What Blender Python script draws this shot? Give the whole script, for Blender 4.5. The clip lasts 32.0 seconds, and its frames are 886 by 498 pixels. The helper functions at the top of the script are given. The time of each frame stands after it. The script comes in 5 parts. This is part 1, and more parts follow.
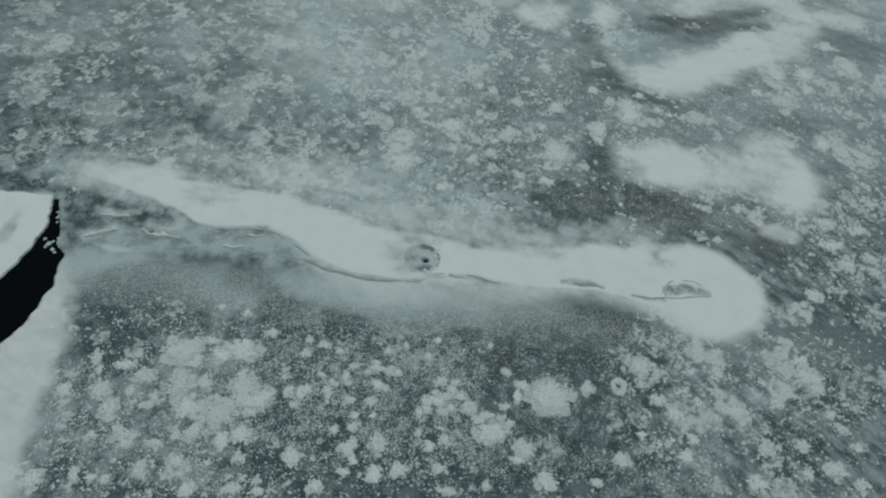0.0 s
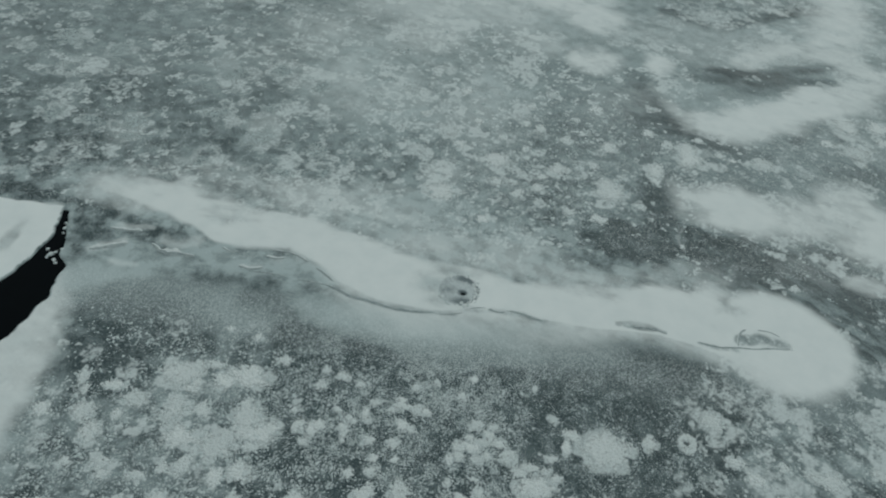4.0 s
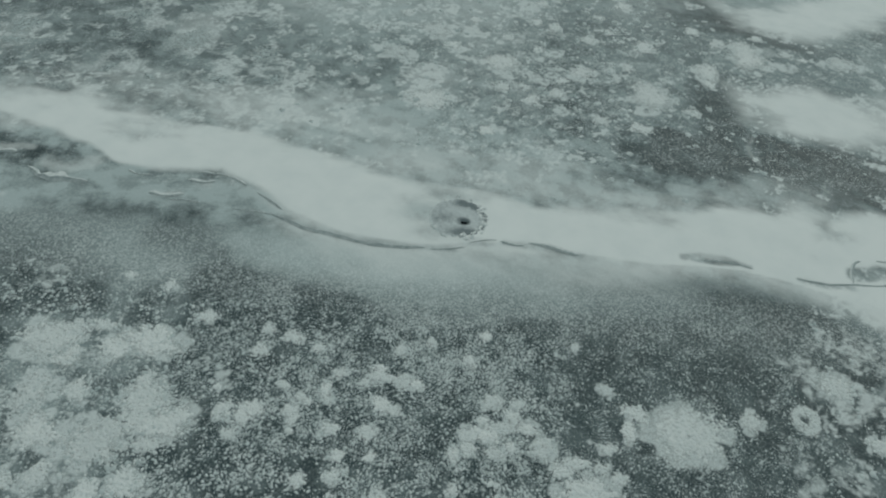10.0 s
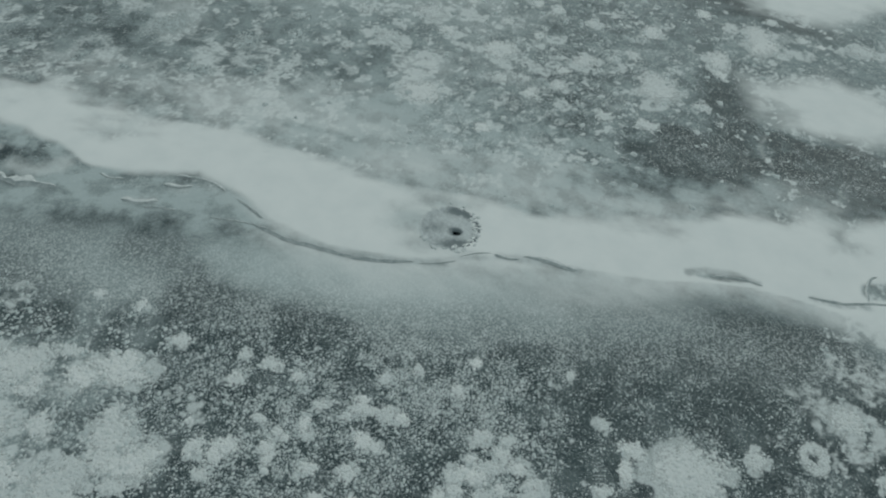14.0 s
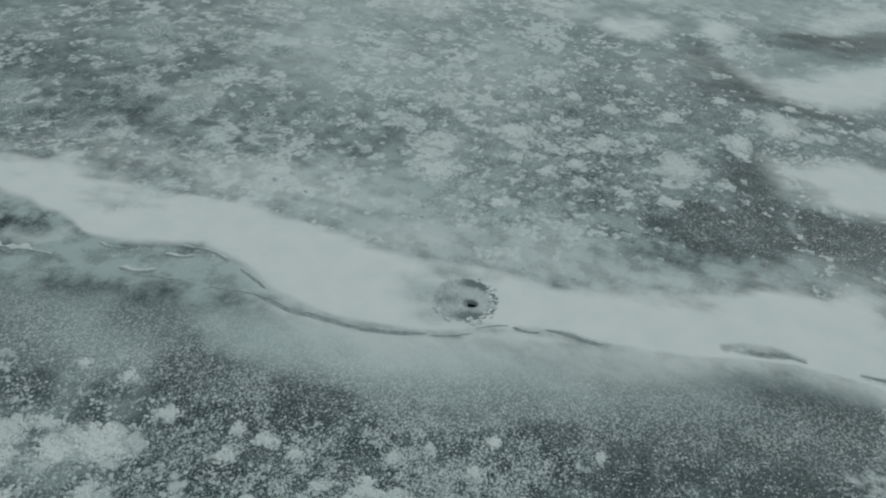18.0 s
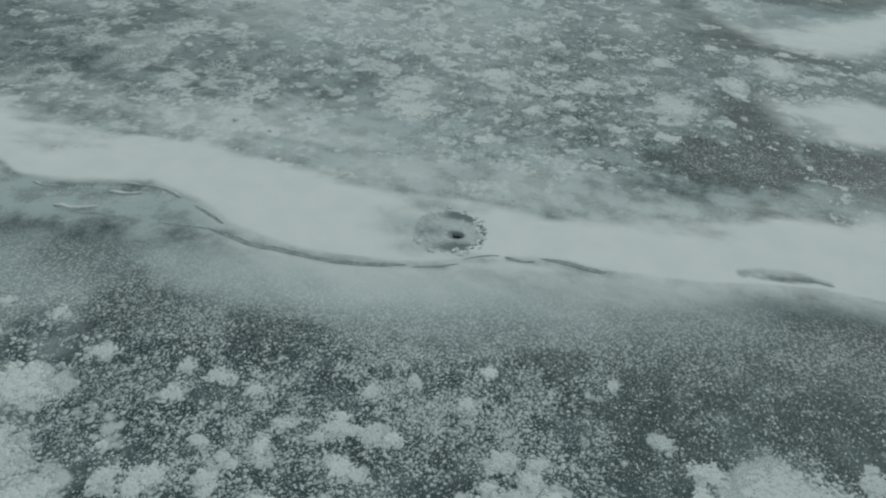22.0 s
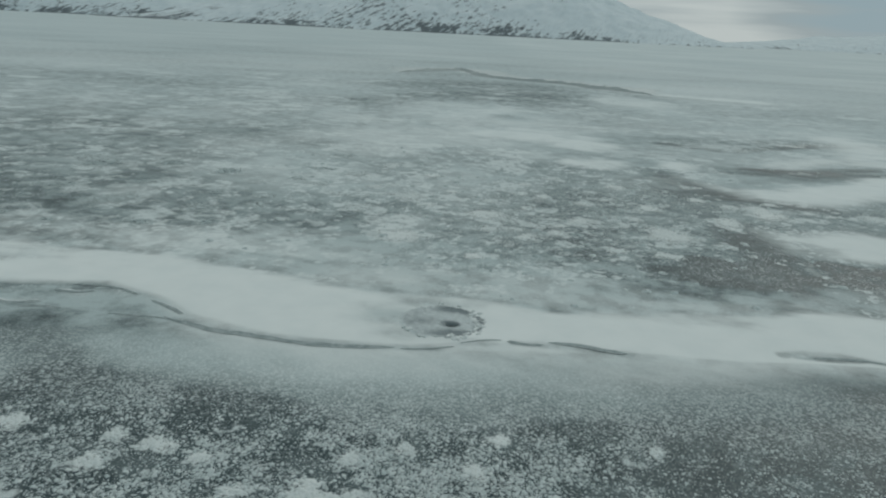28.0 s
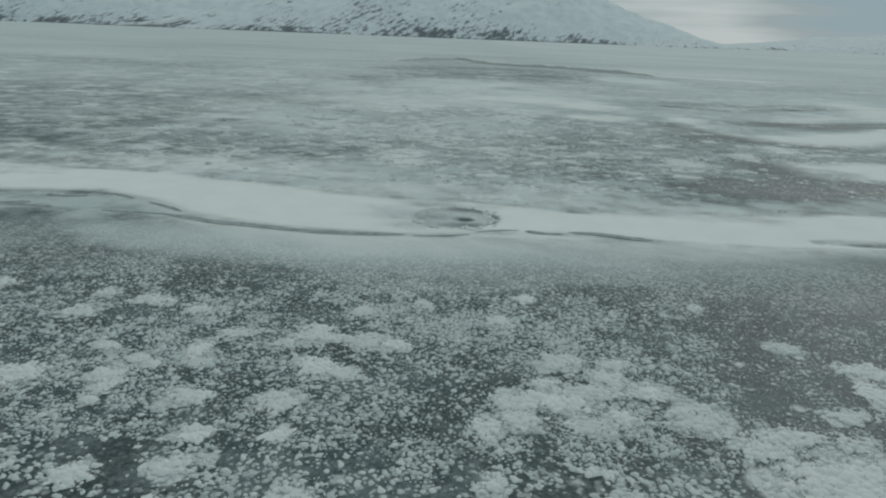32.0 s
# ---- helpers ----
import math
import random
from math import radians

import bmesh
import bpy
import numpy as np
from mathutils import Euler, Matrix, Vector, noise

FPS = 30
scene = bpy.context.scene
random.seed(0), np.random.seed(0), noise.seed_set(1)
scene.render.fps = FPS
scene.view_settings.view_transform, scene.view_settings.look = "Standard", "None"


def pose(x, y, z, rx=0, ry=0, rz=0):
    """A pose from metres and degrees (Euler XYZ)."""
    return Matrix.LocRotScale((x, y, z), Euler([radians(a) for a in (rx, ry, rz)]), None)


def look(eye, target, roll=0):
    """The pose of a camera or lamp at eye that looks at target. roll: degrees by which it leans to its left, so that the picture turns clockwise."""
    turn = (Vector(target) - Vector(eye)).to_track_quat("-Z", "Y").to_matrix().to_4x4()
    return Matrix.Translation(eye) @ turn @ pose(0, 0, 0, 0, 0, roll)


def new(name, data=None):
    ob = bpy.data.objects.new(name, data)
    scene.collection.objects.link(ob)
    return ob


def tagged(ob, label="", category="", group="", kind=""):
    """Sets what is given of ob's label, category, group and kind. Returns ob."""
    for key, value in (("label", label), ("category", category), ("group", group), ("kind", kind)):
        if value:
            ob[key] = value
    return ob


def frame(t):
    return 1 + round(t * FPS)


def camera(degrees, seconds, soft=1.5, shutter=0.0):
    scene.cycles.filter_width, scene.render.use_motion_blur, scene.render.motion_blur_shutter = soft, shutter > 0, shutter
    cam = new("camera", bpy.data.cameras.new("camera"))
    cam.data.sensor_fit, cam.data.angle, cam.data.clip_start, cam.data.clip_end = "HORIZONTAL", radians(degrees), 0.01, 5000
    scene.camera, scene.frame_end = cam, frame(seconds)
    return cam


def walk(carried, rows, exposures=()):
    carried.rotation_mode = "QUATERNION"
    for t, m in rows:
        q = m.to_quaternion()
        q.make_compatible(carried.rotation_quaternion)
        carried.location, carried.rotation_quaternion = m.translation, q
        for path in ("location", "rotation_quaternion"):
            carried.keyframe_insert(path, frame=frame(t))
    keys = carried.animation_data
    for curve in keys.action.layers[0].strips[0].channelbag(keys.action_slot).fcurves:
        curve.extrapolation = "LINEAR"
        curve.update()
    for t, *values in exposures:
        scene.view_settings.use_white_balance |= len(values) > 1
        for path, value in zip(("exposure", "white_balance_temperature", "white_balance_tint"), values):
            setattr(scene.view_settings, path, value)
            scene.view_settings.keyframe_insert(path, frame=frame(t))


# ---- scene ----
cam = camera(63.4, 32.0, soft=2.15)
PATH = [
    (0, (0.728, -39.62, 53.312), (0.754, -38.398, 51.73), 6.6),
    (0.5, (0.407, -39.267, 52.434), (0.445, -38.02, 50.871), 7.0),
    (1, (0.121, -39.357, 51.342), (0.161, -37.983, 49.889), 6.7),
    (1.5, (0.155, -39.58, 49.879), (0.196, -38.156, 48.476), 6.4),
    (2, (0.314, -39.657, 48.662), (0.349, -38.231, 47.26), 6.2),
    (2.5, (0.297, -39.611, 47.52), (0.306, -38.187, 46.116), 6.2),
    (3, (0.456, -39.633, 46.406), (0.422, -38.211, 45.0), 6.0),
    (3.5, (0.528, -39.606, 45.091), (0.458, -38.185, 43.685), 5.9),
    (5.5, (0.625, -39.821, 39.966), (0.523, -38.39, 38.573), 5.5),
    (6, (0.469, -39.708, 38.452), (0.371, -38.282, 37.052), 5.5),
    (6.5, (0.555, -39.345, 37.194), (0.452, -37.923, 35.791), 5.4),
    (7, (0.446, -38.428, 35.947), (0.343, -37.006, 34.544), 5.3),
    (7.5, (0.195, -36.094, 34.12), (0.092, -34.675, 32.715), 5.2),
    (8, (0.07, -34.682, 33.003), (-0.036, -33.26, 31.601), 5.1),
    (8.5, (0.218, -33.936, 31.633), (0.108, -32.506, 30.239), 4.8),
    (9, (0.486, -33.461, 29.813), (0.395, -32.036, 28.413), 4.5),
    (9.5, (0.375, -32.655, 28.722), (0.305, -31.233, 27.317), 4.9),
    (10, (0.302, -31.089, 28.59), (0.242, -29.674, 27.178), 4.9),
    (10.5, (0.148, -28.886, 28.405), (0.099, -27.468, 26.996), 5.1),
    (11, (0.228, -27.276, 28.411), (0.178, -25.841, 27.018), 4.8),
    (11.5, (0.29, -27.041, 28.43), (0.249, -25.606, 27.036), 4.8),
    (12, (0.441, -27.079, 28.469), (0.406, -25.646, 27.074), 4.8),
    (12.5, (0.607, -27.265, 28.426), (0.546, -25.883, 26.981), 4.9),
    (13, (0.598, -27.047, 28.794), (0.547, -25.72, 27.299), 5.1),
    (13.5, (0.603, -27.07, 28.917), (0.549, -25.743, 27.422), 5.2),
    (14, (0.62, -27.145, 28.987), (0.563, -25.816, 27.494), 5.2),
    (14.5, (0.626, -27.183, 28.676), (0.505, -25.861, 27.181), 5.4),
    (16.5, (0.91, -27.124, 26.707), (0.726, -25.781, 25.236), 4.5),
    (17, (0.817, -27.044, 26.475), (0.622, -25.633, 25.071), 4.3),
    (17.5, (0.923, -27.099, 26.039), (0.745, -25.605, 24.722), 3.8),
    (18, (0.776, -27.14, 25.432), (0.642, -25.589, 24.175), 3.8),
    (18.5, (0.792, -27.123, 24.93), (0.671, -25.572, 23.674), 3.7),
    (19, (0.77, -27.089, 23.963), (0.66, -25.537, 22.705), 3.7),
    (19.5, (0.728, -27.004, 22.87), (0.629, -25.455, 21.609), 3.8),
    (20, (0.772, -26.967, 22.012), (0.676, -25.421, 20.748), 3.7),
    (20.5, (0.761, -26.896, 21.189), (0.673, -25.35, 19.923), 3.7),
    (21, (0.771, -26.823, 20.536), (0.689, -25.275, 19.272), 3.8),
    (21.5, (0.798, -26.768, 19.914), (0.719, -25.209, 18.663), 3.7),
    (22, (0.748, -26.668, 19.305), (0.673, -25.073, 18.101), 3.8),
    (22.5, (0.755, -26.687, 18.675), (0.677, -25.029, 17.56), 3.7),
    (23, (0.756, -26.676, 18.096), (0.675, -24.962, 17.068), 3.5),
    (23.5, (0.702, -26.701, 17.33), (0.626, -24.972, 16.327), 3.6),
    (24, (0.689, -26.641, 16.641), (0.615, -24.915, 15.634), 3.5),
    (24.5, (0.707, -26.629, 15.883), (0.635, -24.902, 14.876), 3.4),
    (26.5, (0.721, -26.615, 13.338), (0.649, -24.837, 12.424), 3.4),
    (27, (0.726, -26.645, 12.779), (0.651, -24.819, 11.968), 3.2),
    (27.5, (0.73, -26.671, 12.05), (0.652, -24.796, 11.356), 3.1),
    (28, (0.72, -26.653, 11.304), (0.64, -24.741, 10.72), 2.9),
    (28.5, (0.681, -26.659, 10.562), (0.602, -24.747, 9.981), 2.7),
    (29, (0.602, -26.572, 9.885), (0.523, -24.66, 9.306), 2.6),
    (29.5, (0.53, -26.544, 9.275), (0.449, -24.63, 8.698), 2.5),
    (30, (0.426, -26.457, 8.672), (0.346, -24.543, 8.097), 2.4),
    (30.5, (0.344, -26.429, 8.102), (0.264, -24.514, 7.529), 2.3),
    (31, (0.366, -26.419, 7.546), (0.286, -24.505, 6.975), 2.2),
    (31.5, (0.389, -26.411, 6.974), (0.309, -24.496, 6.404), 2.1),
    (32, (0.401, -26.455, 6.687), (0.321, -24.539, 6.118), 2.2),
]
# the picture turns a little greener for a moment half-way down
TINTS = [(0, 0, 6500, 10), (8.4, 0, 6500, 10), (9.0, 0, 6830, 3), (10.0, 0, 6580, 8), (10.6, 0, 6500, 10), (32, 0, 6500, 10)]
walk(cam, [(t, look(eye, target, roll)) for t, eye, target, roll in PATH], TINTS)

# ---- light ----
world = bpy.data.worlds.new("overcast_sky")
scene.world = world
world.use_nodes = True
SUN_UP, SUN_ROUND = 32, 35


def build_world():
    nt = world.node_tree
    nt.nodes.clear()
    out = nt.nodes.new("ShaderNodeOutputWorld")
    bg = nt.nodes.new("ShaderNodeBackground")
    sky = nt.nodes.new("ShaderNodeTexSky")
    sky.sky_type, sky.sun_disc = "NISHITA", False
    sky.sun_elevation, sky.sun_rotation = radians(SUN_UP), radians(SUN_ROUND)
    scale = nt.nodes.new("ShaderNodeMix")
    scale.data_type, scale.blend_type = "RGBA", "MULTIPLY"
    scale.inputs["Factor"].default_value = 1
    scale.inputs["B"].default_value = (0.09, 0.095, 0.095, 1)
    nt.links.new(sky.outputs["Color"], scale.inputs["A"])
    coord = nt.nodes.new("ShaderNodeTexCoord")
    stretch = nt.nodes.new("ShaderNodeMapping")
    stretch.inputs["Scale"].default_value = (2.2, 2.2, 24.0)
    stretch.inputs["Location"].default_value = (1.35, 0.4, 0.7)
    nt.links.new(coord.outputs["Generated"], stretch.inputs["Vector"])
    cloud = nt.nodes.new("ShaderNodeTexNoise")
    cloud.inputs["Scale"].default_value, cloud.inputs["Detail"].default_value = 1.6, 6
    nt.links.new(stretch.outputs["Vector"], cloud.inputs["Vector"])
    tone = nt.nodes.new("ShaderNodeValToRGB")
    tone.color_ramp.elements[0].position, tone.color_ramp.elements[0].color = 0.36, (0.298, 0.365, 0.388, 1)
    clear = tone.color_ramp.elements.new(0.14)
    clear.color = (0.26, 0.355, 0.4, 1)
    tone.color_ramp.elements[2].position, tone.color_ramp.elements[2].color = 0.62, (0.473, 0.533, 0.533, 1)
    axes = nt.nodes.new("ShaderNodeSeparateXYZ")
    nt.links.new(coord.outputs["Generated"], axes.inputs["Vector"])
    east = nt.nodes.new("ShaderNodeMapRange")
    for key, v in (("From Min", 0.3), ("From Max", 0.44), ("To Min", 0.06), ("To Max", -0.4)):
        east.inputs[key].default_value = v
    nt.links.new(axes.outputs["X"], east.inputs["Value"])
    both = nt.nodes.new("ShaderNodeMath")
    nt.links.new(cloud.outputs["Fac"], both.inputs[0])
    nt.links.new(east.outputs["Result"], both.inputs[1])
    nt.links.new(both.outputs["Value"], tone.inputs["Fac"])
    mix = nt.nodes.new("ShaderNodeMix")
    mix.data_type = "RGBA"
    mix.inputs["Factor"].default_value = 0.98
    nt.links.new(scale.outputs["Result"], mix.inputs["A"])
    nt.links.new(tone.outputs["Color"], mix.inputs["B"])
    nt.links.new(mix.outputs["Result"], bg.inputs["Color"])
    bg.inputs["Strength"].default_value = 0.97
    nt.links.new(bg.outputs["Background"], out.inputs["Surface"])


build_world()
sun_data = bpy.data.lights.new("sun", "SUN")
sun_data.energy, sun_data.angle, sun_data.color = 0.6, radians(20), (1.0, 0.96, 0.88)
sun = new("sun", sun_data)
sun.matrix_world = look((60 * math.sin(radians(SUN_ROUND)), 60 * math.cos(radians(SUN_ROUND)), 60 * math.tan(radians(SUN_UP))), (0, 0, 0))


# ---- materials ----
class Nodes:
    """Short ways to add and join shader nodes."""

    def __init__(self, name):
        self.mat = bpy.data.materials.new(name)
        self.mat.use_nodes = True
        self.nt = self.mat.node_tree
        self.bsdf = self.nt.nodes["Principled BSDF"]
        self.place = self.nt.nodes.new("ShaderNodeNewGeometry").outputs["Position"]

    def join(self, value, socket):
        if isinstance(value, (int, float)):
            socket.default_value = value
        elif isinstance(value, tuple):
            socket.default_value = (*value, 1) if len(value) == 3 else value
        else:
            self.nt.links.new(value, socket)

    def noise(self, scale, detail=4, rough=0.55):
        n = self.nt.nodes.new("ShaderNodeTexNoise")
        n.inputs["Scale"].default_value, n.inputs["Detail"].default_value, n.inputs["Roughness"].default_value = scale, detail, rough
        self.join(self.place, n.inputs["Vector"])
        return n.outputs["Fac"]

    def along(self, turn, lengthwise, crosswise, detail=6, rough=0.6, slope=None):
        """Noise drawn out along a direction (degrees from x), or, on a hillside, along a slope in it."""
        c, s = math.cos(radians(turn)), math.sin(radians(turn))
        both = self.nt.nodes.new("ShaderNodeCombineXYZ")
        axes = (c * lengthwise, s * lengthwise, 0), (-s * crosswise, c * crosswise, 0)
        if slope is not None:
            c, s = math.cos(radians(slope)), math.sin(radians(slope))
            axes = (c * lengthwise, 0, s * lengthwise), (-s * crosswise, 0, c * crosswise)
        for k, axis in enumerate(axes):
            dot = self.nt.nodes.new("ShaderNodeVectorMath")
            dot.operation = "DOT_PRODUCT"
            self.join(self.place, dot.inputs[0])
            dot.inputs[1].default_value = axis
            self.join(dot.outputs["Value"], both.inputs[k])
        n = self.nt.nodes.new("ShaderNodeTexNoise")
        n.inputs["Scale"].default_value, n.inputs["Detail"].default_value, n.inputs["Roughness"].default_value = 1.0, detail, rough
        self.join(both.outputs["Vector"], n.inputs["Vector"])
        return n.outputs["Fac"]

    def grains(self, scale, share, ragged):
        """Round grains on a loose grid; share (0 to 1): how many of the places hold one."""
        n = self.nt.nodes.new("ShaderNodeTexVoronoi")
        n.inputs["Scale"].default_value = scale
        self.join(self.place, n.inputs["Vector"])
        split = self.nt.nodes.new("ShaderNodeSeparateColor")
        self.join(n.outputs["Color"], split.inputs["Color"])
        there = self.ramp(self.math("SUBTRACT", share, split.outputs["Red"]), -0.04, 0.12)
        size = self.math("ADD", 0.42, self.math("MULTIPLY", split.outputs["Green"], 0.2))
        far = self.math("ADD", n.outputs["Distance"], self.math("MULTIPLY", self.math("SUBTRACT", ragged, 0.5), 0.7))
        disc = self.ramp(far, size, self.math("SUBTRACT", size, 0.15))
        return self.math("MULTIPLY", there, disc)

    def attr(self, name):
        n = self.nt.nodes.new("ShaderNodeAttribute")
        n.attribute_name = name
        return n.outputs["Fac"]

    def math(self, op, a, b=0.0, c=0.0, clamp=False):
        n = self.nt.nodes.new("ShaderNodeMath")
        n.operation, n.use_clamp = op, clamp
        for v, s in zip((a, b, c), n.inputs):
            self.join(v, s)
        return n.outputs[0]

    def ramp(self, v, lo, hi, smooth=True):
        n = self.nt.nodes.new("ShaderNodeMapRange")
        n.interpolation_type = "SMOOTHSTEP" if smooth else "LINEAR"
        for key, x in (("Value", v), ("From Min", lo), ("From Max", hi)):
            self.join(x, n.inputs[key])
        return n.outputs["Result"]

    def mix(self, f, a, b):
        n = self.nt.nodes.new("ShaderNodeMix")
        n.data_type = "RGBA"
        self.join(f, n.inputs["Factor"])
        self.join(a, n.inputs["A"])
        self.join(b, n.inputs["B"])
        return n.outputs["Result"]

    def finish(self, colour, rough, bump=None, strength=0.3, depth=0.02, metal=0.0):
        self.join(colour, self.bsdf.inputs["Base Color"])
        self.join(rough, self.bsdf.inputs["Roughness"])
        self.bsdf.inputs["Metallic"].default_value = metal
        if bump is not None:
            b = self.nt.nodes.new("ShaderNodeBump")
            b.inputs["Strength"].default_value, b.inputs["Distance"].default_value = strength, depth
            self.join(bump, b.inputs["Height"])
            self.join(b.outputs["Normal"], self.bsdf.inputs["Normal"])
        return self.mat


BARE, BARE_PALE, FROST, SNOW, SNOW_DULL = (0.025, 0.042, 0.046), (0.039, 0.062, 0.066), (0.445, 0.518, 0.512), (0.815, 0.847, 0.821), (0.695, 0.745, 0.728)


def ice_material():
    """Lake ice: bare dark ice under thin mottled frost, white grains, and blown snow."""
    n = Nodes("lake_ice")
    broad, fine, grain = n.noise(0.5, 5), n.noise(4.0, 6, 0.65), n.noise(19, 3, 0.6)
    # frost lies in soft mottles, in streaks where the wind has combed it
    spots = n.math("SUBTRACT", n.ramp(n.noise(0.62, 6, 0.6), 0.36, 0.64), 0.5)
    combed = n.math("SUBTRACT", n.ramp(n.along(-44, 0.4, 1.1, 7, 0.62), 0.36, 0.64), 0.5)
    streak = n.attr("streak")
    mottle = n.math("ADD", n.math("MULTIPLY", spots, n.math("SUBTRACT", 1.0, streak)), n.math("MULTIPLY", combed, streak))
    veil = n.math("ADD", n.attr("veil"), n.math("MULTIPLY", mottle, n.attr("rough")))
    patchy = n.math("ADD", n.math("SUBTRACT", fine, 0.5), n.math("SUBTRACT", grain, 0.5))
    veil = n.math("ADD", veil, n.math("MULTIPLY", patchy, n.math("ADD", 0.25, n.math("MULTIPLY", n.ramp(n.attr("veil"), 0.0, 0.4), 0.35))), clamp=True)
    veil = n.math("ADD", veil, n.math("MULTIPLY", n.math("SUBTRACT", n.noise(13, 4, 0.7), 0.5), n.math("MULTIPLY", n.attr("grit"), 0.9)), clamp=True)
    ice = n.mix(n.ramp(broad, 0.35, 0.65), BARE, BARE_PALE)
    colour = n.mix(veil, ice, FROST)
    # pale flakes of frozen snow, their rims torn into crumbs
    torn, flake = n.noise(3.4, 6, 0.66), n.attr("flake")
    crumbs = n.math("MULTIPLY", n.math("SUBTRACT", torn, 0.5), n.ramp(flake, 0.0, 0.35))
    flakes = n.ramp(n.math("ADD", flake, n.math("MULTIPLY", crumbs, 1.1)), 0.12, 0.62)
    colour = n.mix(n.math("MULTIPLY", flakes, n.math("ADD", 0.5, n.math("MULTIPLY", fine, 0.65))), colour, SNOW_DULL)
    grit = n.math("MULTIPLY", n.math("ADD", n.math("MULTIPLY", n.ramp(n.noise(15, 3, 0.6), 0.44, 0.60), 0.55), n.math("MULTIPLY", n.grains(8.5, 0.8, n.noise(15, 2)), 0.85)), n.attr("grit"))
    colour = n.mix(n.math("MULTIPLY", grit, 0.46), colour, SNOW_DULL)
    dense = n.attr("speck")
    coarse = n.noise(2.2, 6, 0.7)
    share = n.math("ADD", dense, n.math("MULTIPLY", n.math("SUBTRACT", coarse, 0.5), 1.1))
    ragged = n.noise(12, 3, 0.6)
    specks = n.math("MAXIMUM", n.grains(7.0, share, ragged), n.grains(11.0, n.math("MULTIPLY", share, 0.8), ragged))
    specks = n.math("MULTIPLY", specks, n.ramp(dense, 0.02, 0.3))
    colour = n.mix(n.math("MULTIPLY", specks, 0.5), colour, SNOW_DULL)
    wind = n.math("SUBTRACT", n.along(-24, 0.4, 1.0, 6, 0.56), 0.5)
    blown = n.math("ADD", n.attr("drift"), n.math("MULTIPLY", wind, 0.42))
    cover = n.math("MULTIPLY", n.ramp(blown, 0.05, 0.95), n.ramp(n.attr("drift"), 0.0, 0.22))
    colour = n.mix(cover, colour, n.mix(n.ramp(n.noise(0.5, 4), 0.2, 0.7), n.mix(0.5, SNOW_DULL, SNOW), SNOW))
    rough = n.ramp(n.math("MAXIMUM", cover, veil), -0.75, 0.6, False)
    n.bsdf.inputs["Specular IOR Level"].default_value = 0.32
    n.bsdf.inputs["Specular Tint"].default_value = (0.8, 1.0, 0.99, 1)
    n.join(n.math("MULTIPLY", n.ramp(veil, 0.15, 0.8), 0.46), n.bsdf.inputs["Sheen Weight"])
    n.bsdf.inputs["Sheen Roughness"].default_value = 0.3
    n.bsdf.inputs["Sheen Tint"].default_value = (0.95, 1.0, 0.99, 1)
    return n.finish(colour, rough, n.math("ADD", n.math("ADD", specks, veil), n.math("MULTIPLY", grain, 0.5)), 0.25, 0.02)


def snow_material(name, dull=0.8):
    n = Nodes(name)
    fine, grain = n.noise(4.5, 5, 0.6), n.noise(22, 4, 0.6)
    thin = n.ramp(n.math("ADD", n.attr("thin"), n.math("MULTIPLY", n.math("SUBTRACT", fine, 0.5), 0.9)), 0.25, 0.95)
    # the rim breaks up into grains with the ice showing between them
    torn = n.math("ADD", n.math("MULTIPLY", n.noise(11, 4, 0.65), 0.6), n.math("MULTIPLY", n.noise(3, 4, 0.6), 0.4))
    torn = n.math("ADD", n.math("MULTIPLY", n.math("SUBTRACT", torn, 0.5), 2.3), 0.5)
    gone = n.math("ADD", n.math("MULTIPLY", n.attr("thin"), 0.7), n.math("MULTIPLY", n.attr("dull"), 0.14))
    whole = n.ramp(torn, gone, n.math("ADD", gone, 0.26))
    n.join(whole, n.bsdf.inputs["Alpha"])
    colour = n.mix(n.ramp(n.math("ADD", fine, n.math("MULTIPLY", grain, dull)), 0.3, 1.0), SNOW_DULL, SNOW)
    colour = n.mix(n.math("MULTIPLY", thin, 0.6), colour, FROST)
    piece = n.nt.nodes.new("ShaderNodeNewGeometry").outputs["Random Per Island"]
    each = n.nt.nodes.new("ShaderNodeObjectInfo").outputs["Random"]
    colour = n.mix(n.math("ADD", n.math("MULTIPLY", n.math("ADD", piece, each), 0.16), n.math("MULTIPLY", n.attr("dull"), 0.45)), colour, FROST)
    n.bsdf.inputs["Specular IOR Level"].default_value = 0.15
    return n.finish(colour, 0.85, n.math("ADD", fine, grain), 0.5, 0.03)


def plain_material(name, a, b, scale, rough, spec=0.3, bump=0.3):
    n = Nodes(name)
    v = n.noise(scale, 6, 0.6)
    n.bsdf.inputs["Specular IOR Level"].default_value = spec
    return n.finish(n.mix(n.ramp(v, 0.3, 0.7), a, b), rough, v if bump else None, bump, 0.02)


def water_material():
    n = Nodes("dark_water")
    n.bsdf.inputs["IOR"].default_value = 1.33
    n.bsdf.inputs["Specular IOR Level"].default_value = 0.06
    return n.finish(n.mix(n.noise(0.7, 3), (0.002, 0.003, 0.004), (0.003, 0.005, 0.006)), 0.12, n.noise(5, 3), 0.06, 0.02)


